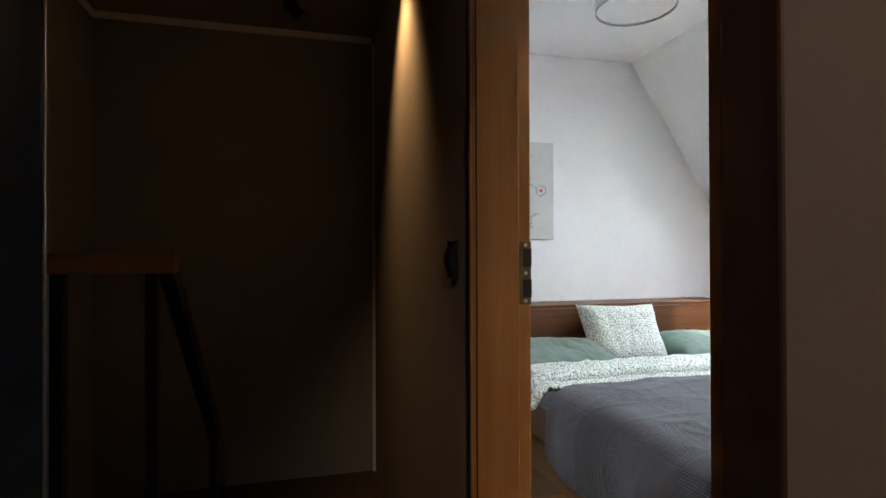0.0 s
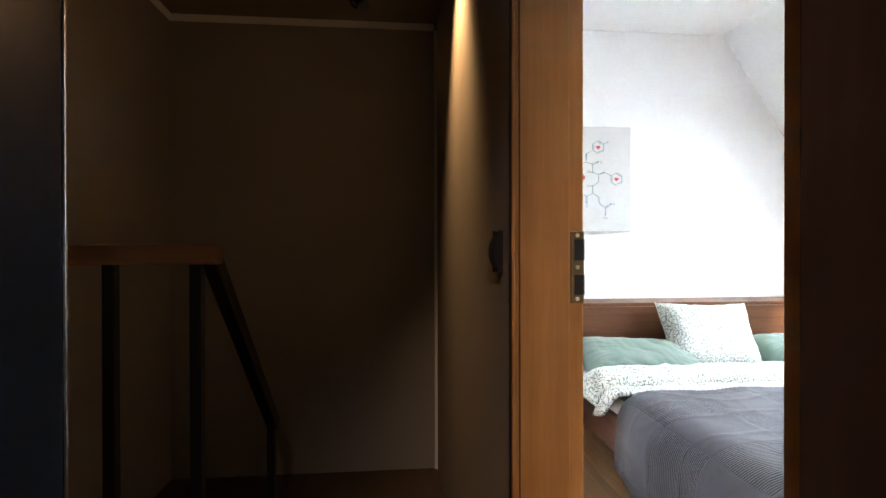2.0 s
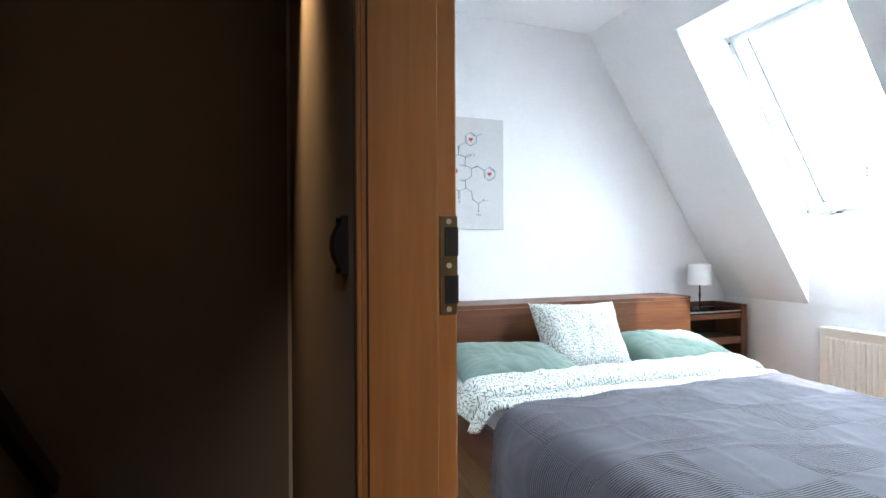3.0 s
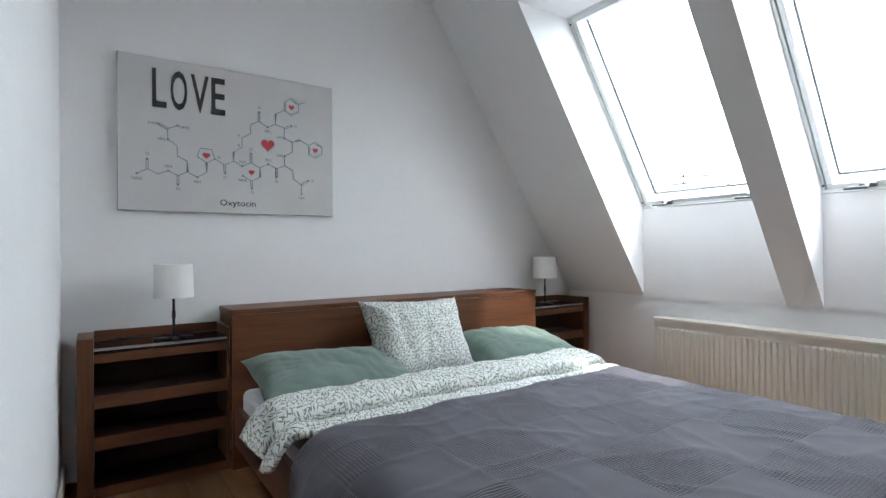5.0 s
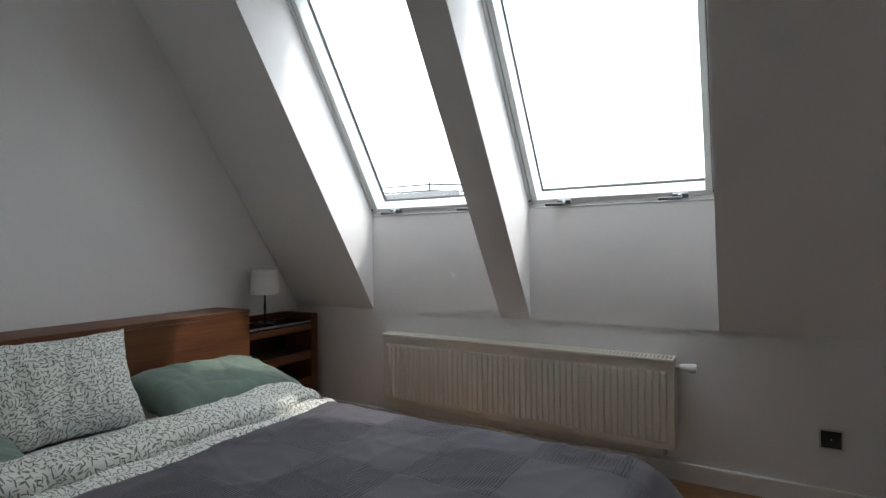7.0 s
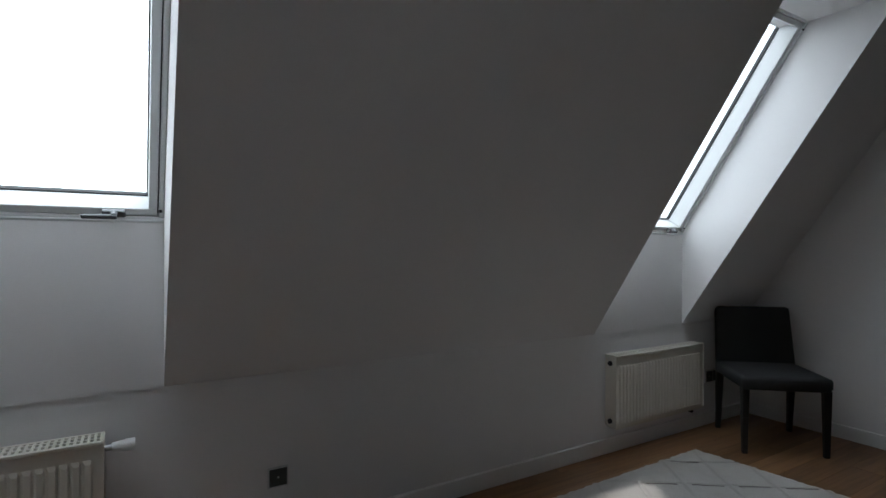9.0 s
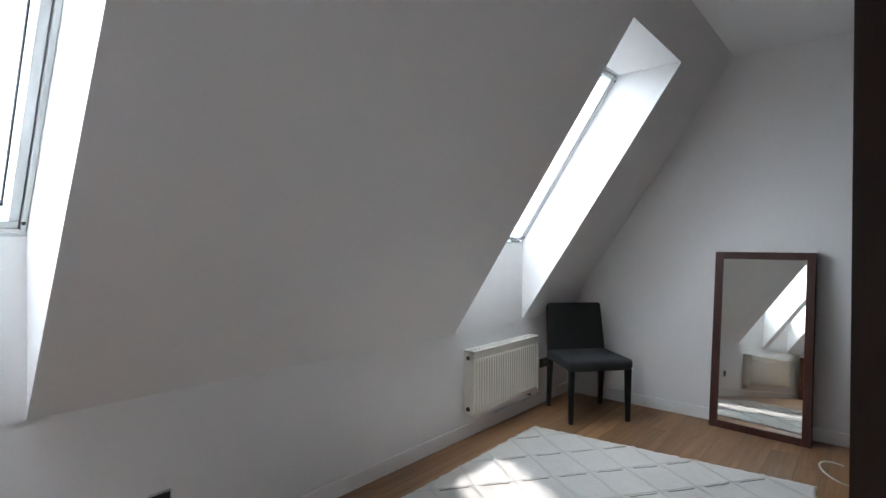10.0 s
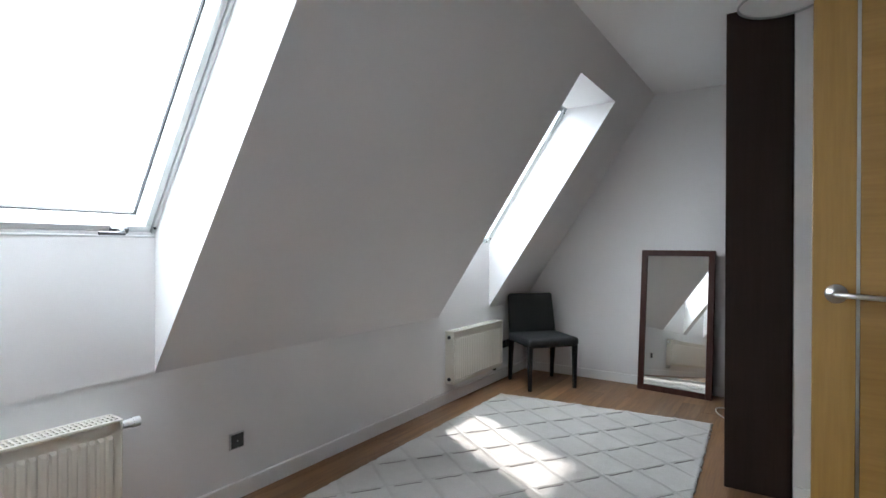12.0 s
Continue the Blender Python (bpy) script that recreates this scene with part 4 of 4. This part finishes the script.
# ---- hall ----
HW = -1.32
structure("floor_hall", box(HW - 0.2, HALL - 0.002, -5.6, -1.75, -0.35, -0.004), HALLFLOOR, "dark wooden hall floor", "floor")
structure("threshold", box(0.36, 0.545, DOOR_S, DOOR_N, -0.0115, 0.004, 0.002), OAK_ACROSS, "oak threshold in the doorway", "threshold")
landing = box(HW - 0.2, HALL, -1.30, -0.13, -0.55, -0.31)
structure("floor_landing", landing, HALLFLOOR, "dark landing at the foot of the upper steps", "floor")
step = thing("stair", "dark wooden stair step down from the hall", "stair", (-0.1, -1.5, -0.155), kind="structure")
part("tread", box(-1.22, HALL + 0.098, -0.249, 0.1985, -0.395, 0.0, 0.004), HALLFLOOR, step)
structure("wall_hall_north", box(HW - 0.2, HALL, -0.13, 0.02, -0.8, 3.0), HALLDARK, "dark brown painted hall end wall above the stair", "wall")
structure("wall_hall_west", box(HW - 0.15, HW, -2.44, -0.13, -0.8, 3.0), HALLDARK, "dark brown painted wall beside the stairwell", "wall")
skin = box(HALL - 0.004, HALL - 0.0005, DOOR_N + 0.0355, -0.13, -0.8, CEIL)
box(HALL - 0.004, HALL, -5.6, DOOR_S - 0.076, -0.3, CEIL, 0, skin)
box(HALL - 0.004, HALL, DOOR_S - 0.076, DOOR_N + 0.076, DOOR_H + 0.141, CEIL, 0, skin)
structure("wall_hall_east", skin, HALLWALL, "plastered hall wall with the doorway", "wall")
structure("ceiling_hall", box(HW - 0.2, HALL, -5.6, 0.02, 2.645, 2.75), HALLCEIL, "pale brown hall ceiling", "ceiling")
structure("wall_hall_south", box(HW - 0.2, HALL, -5.75, -5.6, -0.3, 3.0), HALLWALL, "plastered hall end wall", "wall")
structure("trim", box(HALL - 0.024, HALL - 0.004, -0.150, -0.13, -0.31, 2.60, 0.002), TRIM, "white corner trim at the end of the hall", "trim")
structure("trim", box(HW, HALL - 0.026, -0.150, -0.13, 2.600, 2.645, 0.006), TRIM, "white ceiling cove along the end wall", "trim")
structure("trim", box(HW, HW + 0.02, -2.4, -0.152, 2.600, 2.645, 0.006), TRIM, "white ceiling cove along the stairwell wall", "trim")
structure("wall_closet_hall", box(HW - 0.15, -0.60, -3.10, -2.442, -0.3, 2.645), HALLWALL, "hall closet wall behind the dark glass panel", "wall")
structure("wall_hall_left", box(HW - 0.15, -0.60, -5.6, -3.102, -0.3, 2.645), HALLWALL, "hall wall around the neighbouring door", "wall")

panel = thing("sliding_panel", "dark glossy glass sliding panel with aluminium edges", "sliding door", (-0.575, -2.8, 0.0))
part("glass", box(-0.022, 0.0, -0.3015, 0.352, 0.0, 2.62, 0.001), DARKGLASS, panel)
part("edge_profile", box(-0.024, 0.004, 0.3525, 0.360, 0.0, 2.62, 0.001), ALU, panel, "thin aluminium edge")
part("edge_profile", box(-0.024, 0.006, -0.312, -0.302, 0.0, 2.62, 0.002), TRIM, panel, "white painted edge")
# added black strip stands for the dark gap before the beech casing
part("gap_strip", box(-0.024, 0.004, -0.338, -0.3125, 0.0, 2.62, 0.002), BLACK, panel, "black strip added to darken the gap")
neigh = thing("door_2", "closed beech door in the hall", "door", (-0.585, -3.61, 0.0), kind="structure")
part("leaf", box(-0.015, 0.02, -0.40, 0.40, 0.0, 2.05, 0.003), BEECH, neigh)
part("casing", box(-0.015, 0.024, 0.402, 0.47, 0.0, 2.12, 0.003), BEECH, neigh)
part("rose", tube((0.02, 0.33, 1.02), (0.03, 0.33, 1.02), 0.025, None, 20), STEEL, neigh)
part("handle", tube((0.03, 0.33, 1.02), (0.065, 0.33, 1.02), 0.010, 0.012), STEEL, neigh)

rail = thing("stair_railing", "dark steel stair railing with a beech handrail", "railing", (-0.49, -1.86, 0.0))
part("handrail", box(-0.70, 0.03, -0.035, 0.035, 1.115, 1.178, 0.006), RAILWOOD, rail)
bm = box(-0.028, 0.022, 0.0, 1.20, -0.03, 0.03, 0.006)
bmesh.ops.transform(bm, verts=bm.verts, matrix=Matrix.Translation((0, 0.02, 1.135)) @ Matrix.Rotation(radians(-44), 4, "X"))
part("handrail", bm, BLACK, rail, "sloping dark handrail")
for x, y, z0, z1 in ((-0.04, 0, 0.0, 1.115), (-0.298, 0, 0.0, 1.115), (-0.62, 0, 0.0, 1.115), (-0.003, 0.83, -0.31, 0.33)):
    part("post", box(x - 0.018, x + 0.018, y - 0.018, y + 0.018, z0 - 0.02, z1, 0.002), BLACK, rail)


def ceiling_spot(at, aim, label):
    root = thing("ceiling_spotlight", label, "spotlight", at, "hall ceiling spotlights")
    part("base", tube((0, 0, -0.03), (0, 0, 0), 0.045, None, 28), BLACK, root)
    part("arm", bend([(0, 0, -0.03), (0.004, -0.006, -0.062), (0.016, -0.018, -0.088), (0.034, -0.034, -0.100), (0.050, -0.050, -0.098)], 0.008), BLACK, root)
    d = Vector(aim).normalized()
    c = Vector((0.058, -0.056, -0.085))
    part("head", tube(c - d * 0.035, c + d * 0.035, 0.022, 0.036, 24), BLACK, root)
    ringbm = tube(c + d * 0.035, c + d * 0.040, 0.037, None, 24)
    part("ring", ringbm, ALU, root)


ceiling_spot((-0.15, -4.65, 2.645), (0.5, 0.8, -1.0), "black adjustable ceiling spotlight shining on the wall")
ceiling_spot((-0.155, -0.52, 2.645), (0.5, -0.4, -0.7), "black adjustable ceiling spotlight, off")
ceiling_spot((0.148, -1.28, 2.645), (0.22, 0.0, -1.0), "black adjustable ceiling spotlight shining down the wall")

# ---- outside ----
structure("ground", box(-60, 900, -900, 900, -12.2, -12.0), ROOFGREY, "pale ground far below the house", "ground")

# ---- what the canvas shows ----
ATOMS = dict(a=(0.173, 0.437), b=(0.215, 0.416), c=(0.259, 0.437), d=(0.215, 0.363), e=(0.257, 0.337), f=(0.259, 0.282), g=(0.303, 0.261),
             h=(0.305, 0.206), i=(0.26, 0.183), j=(0.26, 0.138), k=(0.216, 0.205), l=(0.172, 0.185), m=(0.124, 0.207), n=(0.124, 0.256), o=(0.08, 0.181),
             p=(0.35, 0.181), q=(0.396, 0.211), r=(0.395, 0.26), s=(0.35, 0.29), t=(0.365, 0.334), u=(0.42, 0.332), v=(0.436, 0.284), w=(0.482, 0.257),
             x=(0.485, 0.212), y=(0.529, 0.28), z=(0.529, 0.329))
ATOMS2 = dict(A=(0.573, 0.359), B=(0.573, 0.412), C=(0.618, 0.439), D=(0.619, 0.489), E=(0.664, 0.515), F=(0.664, 0.564), G=(0.71, 0.487), H=(0.754, 0.508),
              I=(0.755, 0.567), J=(0.803, 0.493), K=(0.844, 0.51), L=(0.802, 0.435), M=(0.849, 0.418), N=(0.893, 0.435), O=(0.848, 0.362), P=(0.803, 0.334),
              Q=(0.804, 0.28), R=(0.85, 0.256), S=(0.854, 0.207), T=(0.9, 0.177), U=(0.94, 0.203), V=(0.899, 0.124), W=(0.758, 0.259), X=(0.757, 0.211),
              Y=(0.712, 0.281), Z=(0.667, 0.256))
ATOMS.update(ATOMS2)
ATOMS.update({"1": (0.668, 0.205), "2": (0.62, 0.18), "3": (0.623, 0.139), "4": (0.576, 0.206), "5": (0.62, 0.28), "6": (0.62, 0.33), "7": (0.574, 0.258)})
SINGLE = "bc bd de ef fg hi ik kl lm mo hp pq rs st tu uv vr vw wy zA AB BC CD DE EG GH HJ JL LM MO OP PQ QR RS ST TV QW WY YZ Z5 57 7y 12 24"
DOUBLE = "ab ij mn wx EF JK TU WX 23 56"
WEDGE = "gh qr yz HI MN Z1"


def bond(p, q, width, width2=None):
    """A flat printed stroke on the canvas."""
    p, q = Vector((p[0], 0, p[1])), Vector((q[0], 0, q[1]))
    d = (q - p).normalized()
    s = Vector((-d.z, 0, d.x))
    w2 = width if width2 is None else width2
    bm = bmesh.new()
    ring = [p - s * width / 2, q - s * w2 / 2, q + s * w2 / 2, p + s * width / 2]
    lo = [bm.verts.new(v + Vector((0, -0.0030, 0))) for v in ring]
    hi = [bm.verts.new(v + Vector((0, 0.0010, 0))) for v in ring]
    bm.faces.new(lo)
    for k in range(4):
        bm.faces.new((lo[k], lo[(k + 1) % 4], hi[(k + 1) % 4], hi[k]))
    bmesh.ops.recalc_face_normals(bm, faces=bm.faces[:])
    return bm


def print_stroke(p, q, w=0.0030, w2=None):
    part("bond", bond(p, q, w, w2), INKBLUE, picture)


for pair in SINGLE.split():
    print_stroke(ATOMS[pair[0]], ATOMS[pair[1]])
for pair in DOUBLE.split():
    p, q = Vector(ATOMS[pair[0]]), Vector(ATOMS[pair[1]])
    d = (q - p).normalized()
    s = Vector((-d.y, d.x)) * 0.0045
    print_stroke(p + s, q + s)
    print_stroke(p - s, q - s)
for pair in WEDGE.split():
    print_stroke(ATOMS[pair[0]], ATOMS[pair[1]], 0.003, 0.011)
for cx, cz, join_at in ((0.845, 0.618, "I"), (0.984, 0.386, "N")):
    ring = [(cx + 0.047 * math.cos(radians(60 * k + 30)), cz + 0.047 * math.sin(radians(60 * k + 30))) for k in range(6)]
    for k in range(6):
        print_stroke(ring[k], ring[(k + 1) % 6])
        if k % 2 == 0:
            inner = [(cx + (x - cx) * 0.8, cz + (z - cz) * 0.8) for x, z in (ring[k], ring[(k + 1) % 6])]
            print_stroke(*inner, 0.0025)
    near = min(ring, key=lambda c: (c[0] - ATOMS[join_at][0]) ** 2 + (c[1] - ATOMS[join_at][1]) ** 2)
    print_stroke(ATOMS[join_at], near)
print_stroke((0.886, 0.641), (0.925, 0.658))
for key in "acdjkopxFGKLPUVXY47367n":
    x, z = ATOMS[key]
    part("atom_dot", tube((x, -0.0032, z), (x, 0.001, z), 0.0055, None, 12), INKBLUE, picture)


def heart(cx, cz, s):
    bm = bmesh.new()
    pts = []
    for k in range(28):
        a = k / 28 * math.tau
        pts.append((cx + s * math.sin(a) ** 3, cz + s * (13 * math.cos(a) - 5 * math.cos(2 * a) - 2 * math.cos(3 * a) - math.cos(4 * a)) / 16))
    front = [bm.verts.new((x, -0.0032, z)) for x, z in pts]
    rear = [bm.verts.new((x, 0.001, z)) for x, z in pts]
    bm.faces.new(front)
    for k in range(28):
        bm.faces.new((front[k], front[(k + 1) % 28], rear[(k + 1) % 28], rear[k]))
    bmesh.ops.recalc_face_normals(bm, faces=bm.faces[:])
    part("heart", bm, INKRED, picture, "printed red heart")


for cx, cz, s in ((0.395, 0.298, 0.018), (0.711, 0.388, 0.036), (0.845, 0.616, 0.016), (0.984, 0.385, 0.016), (0.622, 0.228, 0.016)):
    heart(cx, cz, s)


def words(name, text, x, z, height, width, material, parent, bold=0.0, centre=False):
    """Lettering in the built-in font, set to a cap height and, if given, a width."""
    cu = bpy.data.curves.new(name, "FONT")
    cu.body, cu.size, cu.offset = text, 1.0, bold
    cu.resolution_u = 3
    tmp = bpy.data.objects.new(name, cu)
    scene.collection.objects.link(tmp)
    me = bpy.data.meshes.new_from_object(tmp.evaluated_get(bpy.context.evaluated_depsgraph_get()))
    bpy.data.objects.remove(tmp)
    xs, ys = [v.co.x for v in me.vertices], [v.co.y for v in me.vertices]
    x0, x1 = min(xs), max(xs)
    k = height / 0.70
    kx = (width / (x1 - x0)) if width else k
    bm = bmesh.new()
    bm.from_mesh(me)
    bpy.data.meshes.remove(me)
    off = (x0 + x1) / 2 if centre else x0
    for v in bm.verts:
        v.co = Vector((x + (v.co.x - off) * kx, -0.0034, z + v.co.y * k))
    ob = part(name, bm, material, parent)
    return ob


for letter, x, w in zip("LOVE", (0.147, 0.228, 0.322, 0.420), (0.064, 0.078, 0.086, 0.068)):
    words("letter", letter, x, 0.521, 0.193, w, INK, picture, 0.012)
words("caption_word", "Oxytocin", 0.459, 0.040, 0.032, 0.183, INK, picture, 0.008)
for text, x, z in (("HN", 0.146, 0.437), ("NH2", 0.290, 0.432), ("HN", 0.186, 0.362), ("O", 0.124, 0.282), ("NH2", 0.080, 0.158), ("NH", 0.216, 0.228),
                   ("O", 0.260, 0.116), ("NH", 0.350, 0.158), ("N", 0.455, 0.294), ("O", 0.485, 0.190), ("S", 0.556, 0.368), ("S", 0.556, 0.421),
                   ("O", 0.664, 0.588), ("NH", 0.710, 0.462), ("O", 0.866, 0.510), ("HN", 0.776, 0.437), ("NH", 0.776, 0.334), ("NH", 0.712, 0.303),
                   ("O", 0.757, 0.188), ("NH", 0.574, 0.280), ("O", 0.620, 0.354), ("NH2", 0.576, 0.182), ("O", 0.623, 0.116), ("O", 0.962, 0.203), ("NH", 0.899, 0.100)):
    words("atom_label", text, x, z - 0.008, 0.016, 0, INKBLUE, picture, 0.006, True)


# ---- rug lattice ----
def inside_rug(p, margin=0.012):
    return all(((b - a).x * (p.y - a.y) - (b - a).y * (p.x - a.x)) * SIDE > margin for a, b in zip(RC, RC[1:] + RC[:1]))


centre_rug = sum(RC, Vector()) / 4
SIDE = 1 if (RC[1] - RC[0]).x * (centre_rug.y - RC[0].y) - (RC[1] - RC[0]).y * (centre_rug.x - RC[0].x) > 0 else -1
DA, DB = Vector((-0.83, 0.56, 0)).normalized(), Vector((-0.58, -0.81, 0)).normalized()


def strip(bm, start, way, length, width, z, seed):
    side = Vector((-way.y, way.x, 0))
    last = None
    s = 0.0
    while s < length:
        p = start + way * s
        if inside_rug(p):
            w = width * (1 + 0.35 * noise.noise(Vector((s * 12, seed, 0))))
            wob = 0.012 * noise.noise(Vector((s * 3, seed, 5))) + 0.006 * noise.noise(Vector((s * 21, seed, 8)))
            row = [bm.verts.new((*(p + side * (wob + k * w))[:2], z + (0.003 if k == 0 else 0))) for k in (-0.5, 0, 0.5)]
            if last:
                bm.faces.new((last[0], last[1], row[1], row[0]))
                bm.faces.new((last[1], last[2], row[2], row[1]))
            last = row
        else:
            last = None
        s += 0.02


for name, way, other, gap in (("lattice_line", DA, DB, 0.235), ("lattice_line", DB, DA, 0.30)):
    for k in range(-10, 11):
        bm = bmesh.new()
        strip(bm, centre_rug + other * k * gap - way * 2.2, way, 4.4, 0.034 if way is DA else 0.016, 0.0135, k + gap)
        if len(bm.faces) > 2:
            part(name, bm, RUGLINE, rug, "taupe lattice line")
        else:
            bm.free()
for k in range(-10, 11):
    for j in range(-10, 11):
        p = centre_rug + DA * (k * 0.30 + 0.024) + DB * (j * 0.235 + 0.03)
        if not (inside_rug(p, 0.03) and inside_rug(p + DB * 0.18, 0.03)):
            continue
        bm = bmesh.new()
        strip(bm, p, DB, 0.175, 0.0045, 0.0165, k * 31 + j)
        if len(bm.faces) > 1:
            part("stitch", bm, RUGSTITCH, rug, "dark stitched line")
        else:
            bm.free()

# ---- outside the windows ----
block = thing("neighbour_building", "pale flat-roofed building beyond the windows", "building", (15.5, 7.0, -11.95))
part("wall", box(-2.8, 2.8, -3.4, 6.0, 0, 14.15), ROOFGREY, block)
part("parapet", box(-2.9, -2.7, -3.5, 6.0, 14.15, 14.60, 0.02), ROOFGREY, block)
railing = thing("roof_railing", "thin metal railing on the neighbouring roof", "railing", (12.7, 4.35, 2.50))
for z in (0.18, 0.34):
    part("rail", bend([(0, 2.5, z + 0.02), (0, -0.1, z), (0.1, -0.9, z - 0.06), (0.25, -1.05, z - 0.14)], 0.021), BLACK, railing)
part("post", tube((0, 0.0, 0.0), (0, 0.0, 0.42), 0.03, 0.026, 8), BLACK, railing)
part("post", tube((0, 2.0, 0.0), (0, 2.0, 0.42), 0.03, 0.026, 8), BLACK, railing)
mast = thing("antenna_mast", "thin antenna mast far beyond the window", "antenna", (40.0, -7.6, -12.0))
part("pole", tube((0, 0, 0), (0, 0, 18.6), 0.05, 0.02, 8), BLACK, mast)

# ---- floor planks ----
floor_ob = bpy.data.objects["floor"]
PLANK_W = 0.158
plank_meshes = {}
rng = random.Random(5)
x = WEST + 0.001
while x < KNEE - 0.01:
    w = min(PLANK_W, KNEE - x)
    y = NORTH - rng.choice((0.5, 1.0, 1.5))
    top = NORTH
    while top > SOUTH + 0.01:
        low = max(y, SOUTH)
        length = round(top - low, 3)
        if length > 0.02:
            key = (round(w, 3), length)
            if key not in plank_meshes:
                plank_meshes[key] = mesh_of("plank", box(0.0003, w - 0.0003, 0.0003, length - 0.0003, -0.0118, 0.0, 0.0008), FLOORWOOD)
            pl = new("plank", plank_meshes[key])
            pl.location = (x, low, 0.0)
            pl.parent = floor_ob
        top = low
        y = low - rng.choice((1.2, 1.5, 1.8))
    x += PLANK_W
